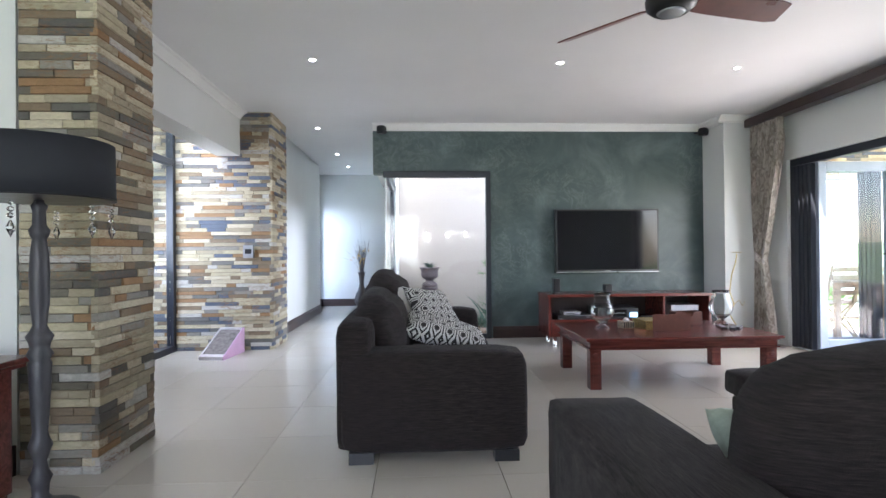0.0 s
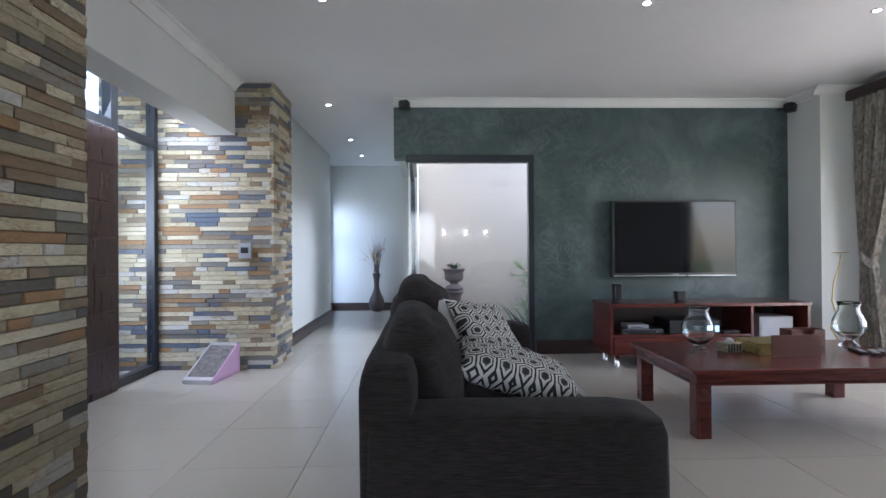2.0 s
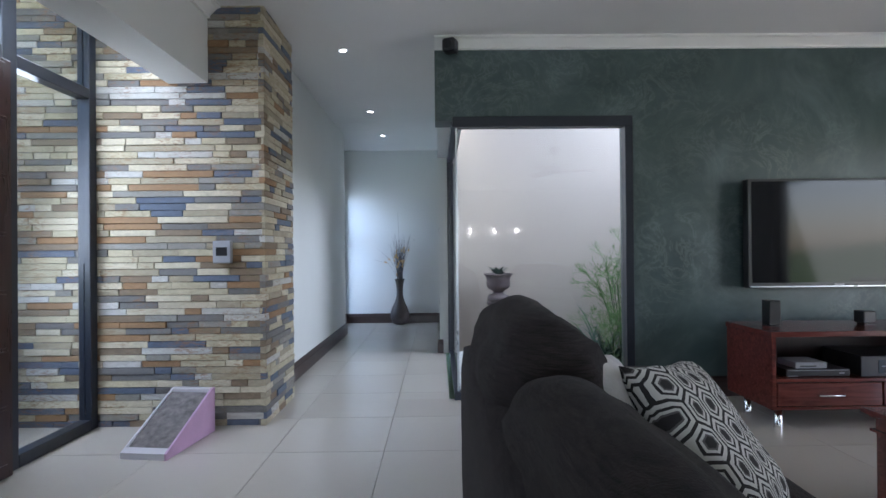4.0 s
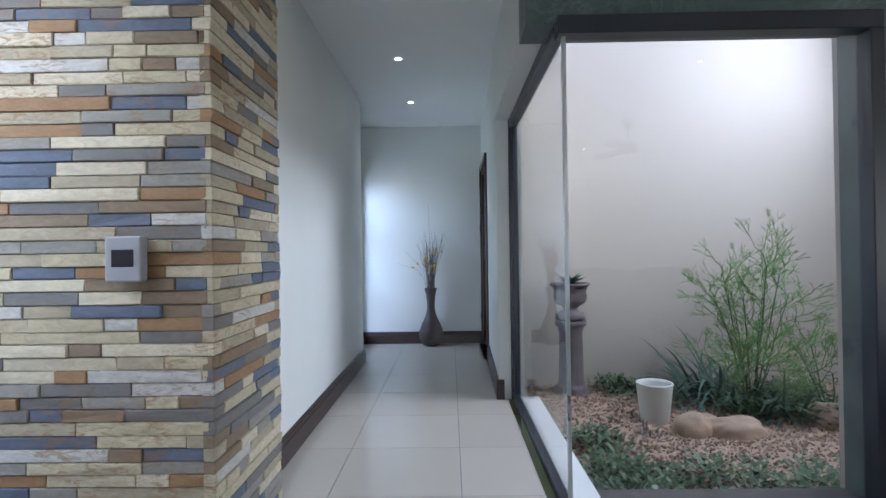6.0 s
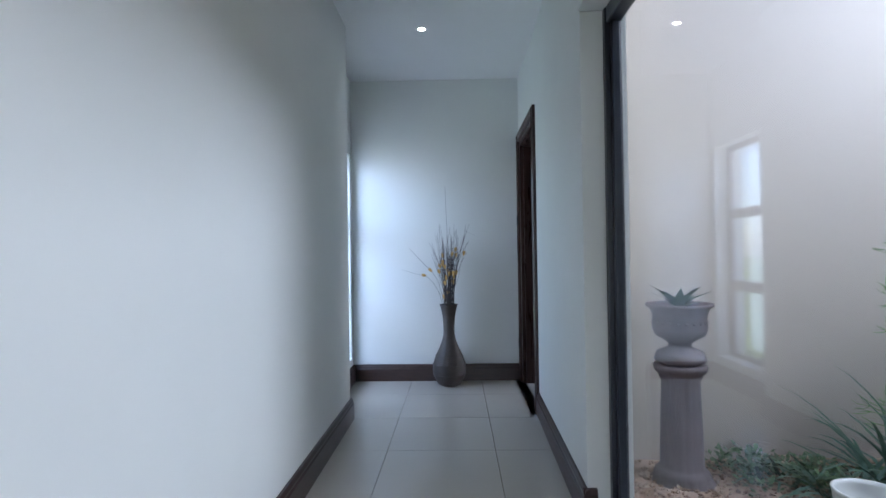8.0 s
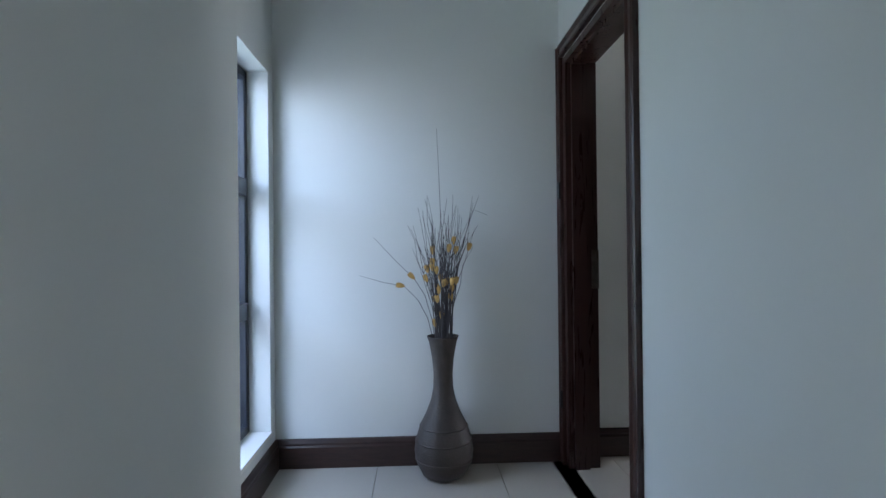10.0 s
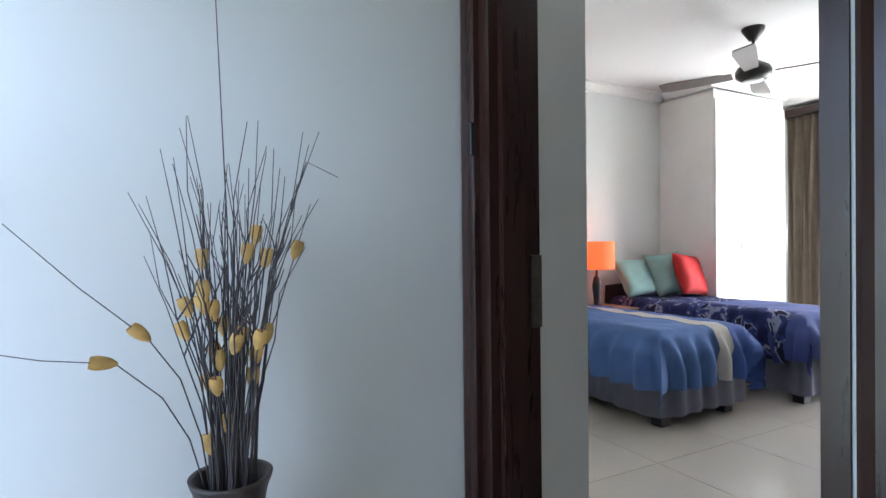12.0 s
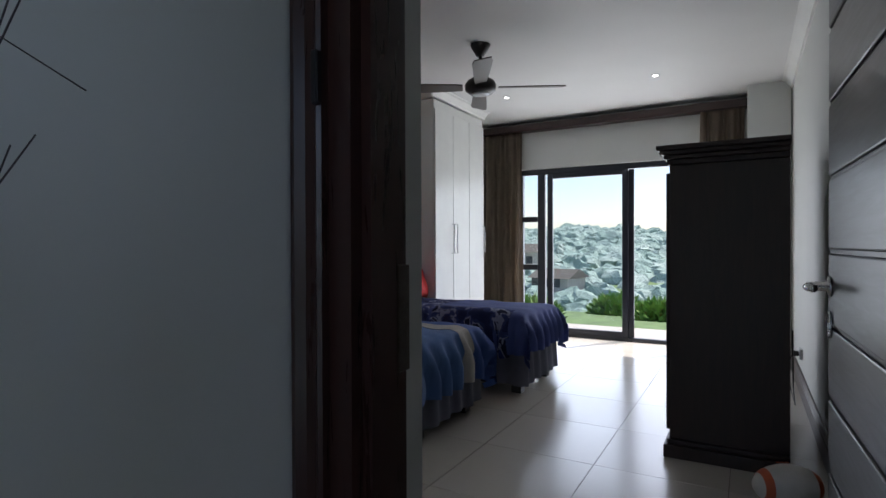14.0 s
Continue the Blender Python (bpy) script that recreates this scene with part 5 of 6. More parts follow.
def scratcher():
    e = thing("cat_scratcher", "pink and white wedge-shaped cat scratcher on the tiles", "cat scratcher", (-1.97, 6.30, 0), -7)
    w, d, h = 0.135, 0.25, 0.275
    for s, m in ((-1, PALECARD), (1, PINK)):
        b = bmesh.new()
        sweep(b, [(-d, 0.0), (d, 0.0), (d, h), (d - 0.03, h), (-d, 0.035)], (s * w, 0, 0), (s * (w - 0.012), 0, 0), (0, 1, 0))
        part("side_panel", b, m, e)
    b = bmesh.new()
    sweep(b, [(-d, 0.0), (-d, 0.035), (-d + 0.035, 0.055), (-d + 0.035, 0.0)], (-w + 0.012, 0, 0), (w - 0.012, 0, 0), (0, 1, 0))
    part("front_lip", b, PALECARD, e)
    b = bmesh.new()
    sweep(b, [(d, 0.0), (d - 0.012, 0.0), (d - 0.045, h), (d, h)], (-w + 0.012, 0, 0), (w - 0.012, 0, 0), (0, 1, 0))
    part("back_panel", b, PALECARD, e)
    b = bmesh.new()
    sweep(b, [(-d + 0.035, 0.0), (-d + 0.035, 0.042), (d - 0.046, h - 0.022), (d - 0.046, 0.0)], (-w + 0.013, 0, 0), (w - 0.013, 0, 0), (0, 1, 0))
    part("scratch_pad", b, SCRATCH, e, "worn brown corrugated pad")


scratcher()


def twig_vase():
    e = thing("vase", "tall narrow-necked brown stoneware vase against the corridor wall", "vase", (-0.98, 11.515, 0))
    prof = [(0.07, 0.0), (0.105, 0.02), (0.138, 0.08), (0.148, 0.14), (0.140, 0.20), (0.115, 0.27), (0.085, 0.33), (0.062, 0.39), (0.050, 0.45), (0.048, 0.52), (0.055, 0.60), (0.070, 0.68), (0.078, 0.70), (0.080, 0.708), (0.068, 0.705), (0.060, 0.66), (0.040, 0.55), (0.0, 0.5)]
    part("body", lathe(prof, 40), VASE, e, "", True)
    b = bmesh.new()
    for z, r in ((0.10, 0.1445), (0.19, 0.1435), (0.26, 0.1205)):
        lathe([(r, z - 0.004), (r + 0.002, z), (r, z + 0.004)], 40, (0, 0, 0), b)
    part("ring", b, VASE, e, "", True)


twig_vase()


def twigs():
    rng = random.Random(12)
    e = thing("twig_bunch", "bunch of dark dry twigs with golden pods standing in the vase", "dried twigs", (-0.98, 11.515, 0))
    pods = []
    for k in range(72):
        a, r = rng.uniform(0, 2 * math.pi), rng.uniform(0.0, 0.048)
        spread = rng.uniform(0.02, 0.19)
        top = rng.uniform(1.10, 1.42)
        p0 = Vector((r * math.cos(a), r * math.sin(a), 0.56))
        p1 = Vector((spread * math.cos(a), spread * math.sin(a) * 0.85, top))
        pts = []
        for i in range(7):
            f = i / 6
            p = p0.lerp(p1, f) + Vector((rng.uniform(-1, 1), rng.uniform(-1, 1), 0)) * 0.009 * f * 2
            p -= Vector((math.cos(a), math.sin(a), 0)) * spread * 0.22 * math.sin(math.pi * f)
            pts.append(p)
        b = bmesh.new()
        tube(b, pts, 0.0027, 0.0007, 4)
        if rng.random() < 0.55:
            q = pts[4]
            tip = q + Vector((rng.uniform(-0.05, 0.05), rng.uniform(-0.05, 0.05), rng.uniform(0.06, 0.14)))
            tube(b, [q, q.lerp(tip, 0.5) + Vector((0.006, 0, 0)), tip], 0.0018, 0.0009, 4)
        part("twig", b, TWIG, e)
        if k % 3 == 0:
            f = rng.choice((2, 3, 4, 4, 5))
            pods.append((pts[f], pts[f + 1] - pts[f]))
    # outliers
    b = bmesh.new()
    tube(b, [(0, 0, 0.6), (0.0, 0.01, 1.2), (-0.02, 0.0, 1.75)], 0.002, 0.0008, 4)
    for way in (((-0.03, -0.01, 0.62), (-0.055, -0.03, 0.80), (-0.09, -0.05, 0.92), (-0.14, -0.07, 1.00), (-0.24, -0.10, 1.10), (-0.33, -0.12, 1.20)),
                ((-0.03, -0.01, 0.62), (-0.075, -0.03, 0.80), (-0.12, -0.05, 0.89), (-0.19, -0.08, 0.965), (-0.29, -0.10, 0.985), (-0.40, -0.12, 1.02))):
        pts = [Vector(p) for p in way][2:]
        tube(b, [Vector(p) for p in way], 0.0018, 0.0008, 4)
        pods.append((pts[1], pts[2] - pts[1]))
    tube(b, [(0.13, 0.03, 1.24), (0.165, 0.03, 1.345), (0.235, 0.03, 1.315)], 0.0016, 0.0008, 4)
    part("twig", b, TWIG, e)
    for p, way in pods:
        b = bmesh.new()
        way = way.normalized()
        side = way.cross(Vector((0.3, 1, 0.1))).normalized()
        up = way.cross(side)
        n = 6
        for q in range(2):
            rings = []
            for i in range(5):
                f = i / 4
                w = 0.003 + 0.015 * f ** 0.6 - 0.007 * f ** 4
                rings.append([b.verts.new(p + way * (f * 0.042 - 0.004) + (side * math.cos(t) * w + up * math.sin(t) * w * 0.55)) for t in [math.pi * q + math.pi * j / n for j in range(n + 1)]])
            for r0, r1 in zip(rings, rings[1:]):
                for j in range(n):
                    b.faces.new((r0[j], r0[j + 1], r1[j + 1], r1[j]))
        part("pod", b, PETAL, e, "small golden papery pod", True)


twigs()

# ---- courtyard garden ----


def ground_bed():
    bm = bmesh.new()
    nx, ny = 60, 44
    vs = {}
    for i in range(nx + 1):
        for j in range(ny + 1):
            x, y = -0.17 + 3.57 * i / nx, 7.42 + 2.865 * j / ny
            vs[i, j] = bm.verts.new((x, y, -0.19 + 0.05 * noise.noise(Vector((x * 1.4, y * 1.4, 0))) + 0.012 * noise.noise(Vector((x * 14, y * 14, 3)))))
    for i in range(nx):
        for j in range(ny):
            bm.faces.new((vs[i, j], vs[i + 1, j], vs[i + 1, j + 1], vs[i, j + 1]))
    o = part("garden_soil", bm, GRAVEL)
    tagged(o, kind="structure")
    rng = random.Random(5)
    bm = bmesh.new()
    for _ in range(7500):
        x, y = rng.uniform(0, 2.6), rng.uniform(7.5, 10.25)
        z = -0.19 + 0.05 * noise.noise(Vector((x * 1.4, y * 1.4, 0))) + 0.012 * noise.noise(Vector((x * 14, y * 14, 3)))
        r = rng.uniform(0.007, 0.016)
        m = pose(x, y, z + r * 0.3, rng.uniform(0, 360), rng.uniform(0, 360), 0) @ Matrix.Diagonal((r * 1.3, r, r * 0.7, 1))
        t = [bm.verts.new(m @ Vector(p)) for p in ((1, 0, 0), (-1, 0, 0), (0, 1, 0), (0, -1, 0), (0, 0, 1), (0, 0, -1))]
        for a, b, c in ((0, 2, 4), (2, 1, 4), (1, 3, 4), (3, 0, 4), (2, 0, 5), (1, 2, 5), (3, 1, 5), (0, 3, 5)):
            bm.faces.new((t[a], t[b], t[c]))
    tagged(part("gravel", bm, GRAVEL), "loose brown garden gravel", "gravel", kind="stuff")


ground_bed()
GZ = -0.26


def urn():
    e = thing("urn", "plum-grey stone urn planter on a fluted pedestal", "urn", (0.39, 9.95, GZ - 0.02))
    e.scale = (1.12, 1.12, 1.12)
    part("plinth", soft_box((-0.17, -0.17, 0), (0.17, 0.17, 0.06), 0.006, 1), URN, e)
    part("pedestal", lathe([(0.15, 0.06), (0.155, 0.09), (0.13, 0.11), (0.14, 0.125), (0.115, 0.15), (0.105, 0.17), (0.092, 0.60), (0.105, 0.62), (0.10, 0.635), (0.125, 0.65), (0.13, 0.68), (0.12, 0.69)], 48, flute=0.03, flutes=16), URN, e, "", True)
    part("bowl", lathe([(0.10, 0.69), (0.13, 0.71), (0.115, 0.75), (0.06, 0.775), (0.055, 0.79), (0.075, 0.81), (0.12, 0.835), (0.135, 0.87), (0.13, 0.93), (0.145, 0.975), (0.165, 0.985), (0.165, 1.0), (0.145, 1.0), (0.13, 0.97), (0.0, 0.965)], 40), URN, e, "", True)
    b = bmesh.new()
    for k in range(22):
        a = 2 * math.pi * k / 22
        lathe([(0, -0.009), (0.008, 0), (0, 0.009)], 6, (0.133 * math.cos(a), 0.133 * math.sin(a), 0.905), b)
    part("bead_band", b, URN, e)
    b = bmesh.new()
    rng = random.Random(3)
    for k in range(26):
        a = 2 * math.pi * k / 26 * 2.6
        l, up = rng.uniform(0.10, 0.17), rng.uniform(0.35, 1.3)
        o, s = Vector((math.cos(a), math.sin(a), 0)), Vector((-math.sin(a), math.cos(a), 0))
        base = Vector((0, 0, 0.965))
        pts = [base + o * l * f + Vector((0, 0, up * l * f * (1.2 - 0.5 * f))) for f in (0.05, 0.42, 1.0)]
        vs = [b.verts.new(p + s * w) for p, ws in zip(pts, ((0.014, -0.014), (0.018, -0.018), (0.001, -0.001))) for w in ws]
        b.faces.new((vs[0], vs[2], vs[3], vs[1]))
        b.faces.new((vs[2], vs[4], vs[5], vs[3]))
    bmesh.ops.solidify(b, geom=b.faces[:], thickness=0.005)
    t = thing("succulent", "blue-green spiky aloe growing in the urn", "plant", (0.39, 9.95, GZ - 0.02))
    t.scale = (1.2, 1.2, 1.13)
    part("leaves", b, LEAFBLUE, t)


urn()
e = thing("plant_pot", "tapered white glazed plant pot on the gravel", "pot", (0.87, 9.16, GZ - 0.02))
part("pot", lathe([(0.095, 0), (0.10, 0.01), (0.138, 0.36), (0.142, 0.372), (0.128, 0.372), (0.124, 0.35), (0.12, 0.28)], 40), POT, e, "", True)
part("soil", lathe([(0, 0.29), (0.121, 0.29), (0.121, 0.28), (0, 0.28)], 24), SOIL, e)


def rock(at, r, seed, sz):
    e = thing("rock", "rounded brown garden rock on the gravel", "rock", at, 0, "rocks in the courtyard bed")
    b = bmesh.new()
    bmesh.ops.create_icosphere(b, subdivisions=4, radius=r)
    for v in b.verts:
        n = noise.noise(v.co * 5 + Vector((seed, 0, 0))) * 0.28 + noise.noise(v.co * 14 + Vector((seed, 2, 0))) * 0.09
        v.co = Vector((v.co.x * sz[0], v.co.y * sz[1], v.co.z * sz[2])) * (1 + n)
    part("stone", b, ROCK, e, "", True)


rock((1.04, 8.84, GZ + 0.09), 0.14, 1, (1.0, 0.8, 1.0))
rock((1.34, 8.82, GZ + 0.07), 0.18, 7, (1.25, 0.8, 0.7))
rock((1.25, 9.12, GZ + 0.05), 0.10, 9, (1, 1, 0.6))
rock((2.2, 9.1, GZ + 0.08), 0.16, 12, (1.2, 1, 0.7))


def blades(name, label, at, count, length, width, material, seed, droop=1.0, spread=0.06, kind=""):
    rng = random.Random(seed)
    b = bmesh.new()
    for _ in range(count):
        a = rng.uniform(0, 2 * math.pi)
        o, s = Vector((math.cos(a), math.sin(a), 0)), Vector((-math.sin(a), math.cos(a), 0))
        l, w = length * rng.uniform(0.55, 1.1), width * rng.uniform(0.7, 1.2)
        base = Vector((rng.uniform(-spread, spread), rng.uniform(-spread, spread), 0))
        lift, dr = rng.uniform(0.6, 1.3), droop * rng.uniform(0.5, 1.2)
        prev = None
        for i in range(7):
            f = i / 6
            p = base + o * l * f * 0.75 + Vector((0, 0, l * (lift * f - dr * f * f * 0.95)))
            ww = w * (1 - f ** 2) + 0.0008
            cur = (b.verts.new(p + s * ww), b.verts.new(p - s * ww))
            if prev:
                b.faces.new((prev[0], cur[0], cur[1], prev[1]))
            prev = cur
    e = thing(name, label, "plant", at)
    part("leaves", b, material, e, "", True)


blades("strappy_plant", "clump of arching strappy green leaves in the bed", (1.12, 9.65, GZ), 80, 0.62, 0.013, LEAFBLUE, 3, 1.0, 0.12)
blades("strappy_plant", "tall clump of arching strappy green leaves in the bed", (1.52, 9.70, GZ), 110, 0.85, 0.016, LEAFBLUE, 4, 0.9, 0.16)
blades("strappy_plant", "low clump of strappy leaves by the courtyard wall", (0.90, 9.95, GZ), 70, 0.36, 0.012, LEAFBLUE, 5, 1.0, 0.1)
blades("strappy_plant", "dense clump of strappy leaves behind the rocks", (1.80, 9.35, GZ), 190, 0.6, 0.013, LEAFBLUE, 6, 0.9, 0.2)
blades("spiky_plant", "small dark spiky ground plant", (0.70, 8.80, GZ), 90, 0.14, 0.006, TWIG, 7, 0.4, 0.05)


def pencil_bush(at, height, stems, spread, seed):
    """A shrub of thin forking green stems with hardly a leaf."""
    rng = random.Random(seed)
    b, t = bmesh.new(), bmesh.new()

    def fork(p, way, length, r, left):
        mid = p + way * length * 0.5 + Vector((rng.gauss(0, 0.006), rng.gauss(0, 0.006), 0))
        end = p + (way + Vector((0, 0, 0.12))).normalized() * length
        tube(b if left < 4 else t, [p, mid, end], r, r * 0.8, 4 if left > 3 else 3)
        if left == 0:
            return
        for k in range(3 if rng.random() < 0.45 else 2):
            turn = Vector((rng.gauss(0, 1), rng.gauss(0, 1), rng.gauss(0.15, 0.7))).normalized()
            fork(end, (way + turn * rng.uniform(0.5, 0.95)).normalized(), length * rng.uniform(0.72, 0.98), r * 0.84, left - 1)

    for k in range(stems):
        a = 2 * math.pi * k / stems + rng.uniform(-0.4, 0.4)
        top = Vector((math.cos(a) * spread * rng.uniform(0.2, 0.8), math.sin(a) * spread * rng.uniform(0.2, 0.6), height * rng.uniform(0.55, 0.8)))
        stem = [top * f + Vector((rng.uniform(-0.015, 0.015), rng.uniform(-0.015, 0.015), 0)) for f in (0, 0.3, 0.6, 1)]
        tube(t, stem, 0.007, 0.0045, 5)
        for f in (0.35, 0.55, 0.75, 0.9, 1.0):
            way = Vector((rng.gauss(0, 0.8), rng.gauss(0, 0.8), rng.uniform(0.3, 1.0))).normalized()
            fork(top * f, way, 0.115, 0.0044, 4)
    e = thing("pencil_bush", "tall airy green pencil bush against the cream wall", "bush", at)
    part("branches", t, LEAF, e)
    part("foliage", b, LEAFBRIGHT, e)


pencil_bush((1.86, 9.55, GZ), 1.72, 9, 0.46, 2)
pencil_bush((2.25, 9.15, GZ), 0.75, 4, 0.45, 9)
pencil_bush((1.62, 9.30, GZ), 0.55, 3, 0.35, 13)


def ground_cover():
    rng = random.Random(15)
    b = bmesh.new()
    spots = [(rng.uniform(-0.02, 0.35), rng.uniform(7.5, 8.6)) for _ in range(44)] + [(rng.uniform(0.2, 2.4), rng.uniform(7.5, 8.05)) for _ in range(60)] + [(rng.uniform(0.6, 1.2), rng.uniform(9.6, 10.15)) for _ in range(20)] + [(rng.uniform(1.4, 2.6), rng.uniform(8.9, 9.9)) for _ in range(60)]
    for x, y in spots:
        for _ in range(46):
            a, r = rng.uniform(0, 6.28), rng.uniform(0, 0.13)
            p = Vector((x + r * math.cos(a), y + r * math.sin(a), GZ + rng.uniform(0.06, 0.19)))
            o = Vector((math.cos(a), math.sin(a), rng.uniform(0.1, 0.9))) * rng.uniform(0.025, 0.055)
            s = Vector((-math.sin(a), math.cos(a), rng.uniform(-0.3, 0.3))) * 0.013
            vs = [b.verts.new(q) for q in (p, p + o * 0.5 + s, p + o, p + o * 0.5 - s)]
            b.faces.new(vs)
    tagged(part("ground_cover", b, LEAF), "low leafy green ground cover along the glass", "ground cover", kind="stuff")


ground_cover()

# ---- bedroom ----


def drape(bm, lo, hi, top, drops, folds=11, seed=1, res=0.045, amp=0.03):
    """A cloth laid over a mattress; drops are how far it hangs at -x, +x, -y, +y."""
    x0, y0, x1, y1 = lo[0], lo[1], hi[0], hi[1]
    dl, dr, df, db = drops
    nx, ny = int((x1 - x0 + dl + dr) / res), int((y1 - y0 + df + db) / res)
    vs = {}
    for i in range(nx + 1):
        for j in range(ny + 1):
            u, v = x0 - dl + (x1 - x0 + dl + dr) * i / nx, y0 - df + (y1 - y0 + df + db) * j / ny
            ox, oy = max(x0 - u, 0) + max(u - x1, 0), max(y0 - v, 0) + max(v - y1, 0)
            cx, cy = min(max(u, x0), x1), min(max(v, y0), y1)
            drop = max(ox, oy) if min(ox, oy) < 0.02 else (ox * ox + oy * oy) ** 0.5
            flare = 0.035 * min(1, drop / 0.12)
            w = amp * min(1, drop / 0.2) * math.sin((u if oy > ox else v) * folds * 2.2 + 5.0 * noise.noise(Vector((u * 2, v * 2, seed))))
            sx = -1 if u < x0 else (1 if u > x1 else 0)
            sy = -1 if v < y0 else (1 if v > y1 else 0)
            k = (flare + w + 0.02 * min(1, drop * 8))
            rip = 0.012 * noise.noise(Vector((u * 5, v * 5, seed))) + 0.006 * noise.noise(Vector((u * 14, v * 9, seed + 4)))
            rim = min(u - x0 if dl else 9, x1 - u if dr else 9, v - y0 if df else 9, y1 - v if db else 9)
            edge = 0.03 * max(0, 1 - rim / 0.06) if drop == 0 else 0.03
            vs[i, j] = bm.verts.new((cx + sx * k, cy + sy * k, top - drop * 0.97 + rip - edge * 0.7 + 0.03 * noise.noise(Vector((u * 3, v * 3, seed + 9))) * min(1, drop * 3)))
    for i in range(nx):
        for j in range(ny):
            bm.faces.new((vs[i, j], vs[i + 1, j], vs[i + 1, j + 1], vs[i, j + 1]))
    return bm


def bed(x0, x1, y0, y1, top, quilt_parts, label, seed):
    e = thing("bed", label, "bed", (0, 0, 0), 0, "single beds side by side")
    part("divan", soft_box((x0 + 0.02, y0 + 0.02, 0.10), (x1 - 0.02, y1, 0.36), 0.02, 2), DIVAN, e)
    part("mattress", soft_box((x0 + 0.01, y0 + 0.01, 0.362), (x1 - 0.01, y1, top - 0.03), 0.04, 3), NAVY if seed == 1 else BEDBLUE, e)
    b = bmesh.new()
    n = 150
    loop = [(x0, y1 - 0.1), (x0, y0), (x1, y0), (x1, y1 - 0.1)]
    pts = []
    for (ax, ay), (bx, by) in zip(loop, loop[1:]):
        l = math.hypot(bx - ax, by - ay)
        k = int(l / 0.018)
        pts += [(ax + (bx - ax) * i / k, ay + (by - ay) * i / k, (by - ay) / l, -(bx - ax) / l) for i in range(k)]
    prev = None
    for i, (x, y, nx_, ny_) in enumerate(pts):
        w = 0.014 * math.sin(i * 0.62 + 1.5 * math.sin(i * 0.11)) + 0.010 * math.sin(i * 0.27)
        col = [b.verts.new((x - nx_ * (-w - 0.006 - 0.02 * f), y - ny_ * (-w - 0.006 - 0.02 * f), 0.40 - f * 0.32)) for f in (0, 0.35, 0.7, 1)]
        if prev:
            for k in range(3):
                b.faces.new((prev[k], col[k], col[k + 1], prev[k + 1]))
        prev = col
    part("valance", b, VALANCE, e, "", True)
    for x in (x0 + 0.06, x1 - 0.14):
        for y in (y0 + 0.04, y1 - 0.15):
            part("foot", boxes(((x, y, 0), (x + 0.08, y + 0.08, 0.101))), BLACK, e)
    return e


bed(2.87, 3.68, 12.50, 14.36, 0.60, None, "single bed with navy camouflage-print cover and grey valance", 1)
bed(1.60, 2.42, 12.66, 14.36, 0.57, None, "single bed with blue quilt and cream band, grey valance", 2)
e = thing("bedspread", "rumpled navy quilt hanging over the bed foot", "quilt")
part("top_cloth", drape(bmesh.new(), (2.87, 12.50), (3.67, 13.35), 0.640, (0.30, 0.26, 0.30, 0), 19, 2, 0.028, 0.04), NAVY, e, "", True)
part("folded_edge", drape(bmesh.new(), (2.866, 12.60), (2.98, 13.30), 0.652, (0.33, 0, 0, 0), 19, 2, 0.028, 0.045), CAMO, e, "navy and lilac print lining", True)
e = thing("camouflage_throw", "navy and lilac camouflage cover on the bed", "quilt")
part("cloth", drape(bmesh.new(), (2.87, 13.20), (3.72, 14.30), 0.628, (0.20, 0.26, 0, 0), 13, 5, 0.032), CAMO, e, "", True)
e = thing("bedspread", "light blue quilt with cream band and deep blue end", "quilt")
for name, xa, xb, top, left, right, mat, note in (
        ("main_panel", 1.60, 2.11, 0.605, 0.34, 0, BEDBLUE, ""), ("cream_band", 2.10, 2.24, 0.609, 0, 0, BEDCREAM, "cream quilted band"),
        ("foot_panel", 2.235, 2.42, 0.606, 0, 0.30, BEDDEEP, "deep blue end panel")):
    b = drape(bmesh.new(), (xa, 12.66), (xb, 14.2), top, (left, right, 0.34, 0), 19, 8, 0.024, 0.042)
    if name == "cream_band":
        for v in b.verts:
            v.co.y -= 0.004
    part(name, b, mat, e, note, True)
add_cushion("pillow", "red square pillow propped on the navy bed", (3.50, 13.90, 0.84), (70, 6, 8), 0.42, 0.42, 0.14, RED, 2, cat="pillow")
add_cushion("pillow", "mint green pillow behind the red one", (3.36, 14.04, 0.85), (66, -4, -4), 0.46, 0.44, 0.13, TEAL, 3, "mint green pillows", "pillow")
add_cushion("pillow", "mint green pillow at the bed head", (3.08, 14.14, 0.82), (60, 0, 6), 0.62, 0.40, 0.15, TEAL, 4, "mint green pillows", "pillow")
add_cushion("pillow", "mint green pillow standing on its corner", (2.02, 13.95, 0.80), (66, 32, 4), 0.42, 0.42, 0.15, TEAL, 5, "mint green pillows", "pillow")
add_cushion("pillow", "mint green pillow lying at the bed head", (1.74, 14.12, 0.78), (52, 0, 0), 0.50, 0.40, 0.15, TEAL, 6, "mint green pillows", "pillow")
for x0, x1 in ((1.60, 2.42), (2.87, 3.72)):
    e = thing("headboard", "low dark padded headboard against the wall", "headboard", (0, 0, 0), 0, "padded headboards")
    part("pad", puffed((x0, 14.365, 0.0), (x1, 14.415, 0.74), 0.02, 0.005, 4, 0.002), DIVAN, e, "", True)
e = thing("bedside_table", "small brown wooden bedside table between the beds", "table", (2.645, 14.14, 0))
part("top", soft_box((-0.20, -0.20, 0.53), (0.20, 0.22, 0.555), 0.005, 2), PATIOWOOD, e)
part("body", soft_box((-0.18, -0.18, 0.08), (0.18, 0.2, 0.529), 0.004, 1), MAHOGANY, e)
part("plinth", boxes(((-0.17, -0.17, 0), (0.17, 0.19, 0.079))), MAHOGANY, e)
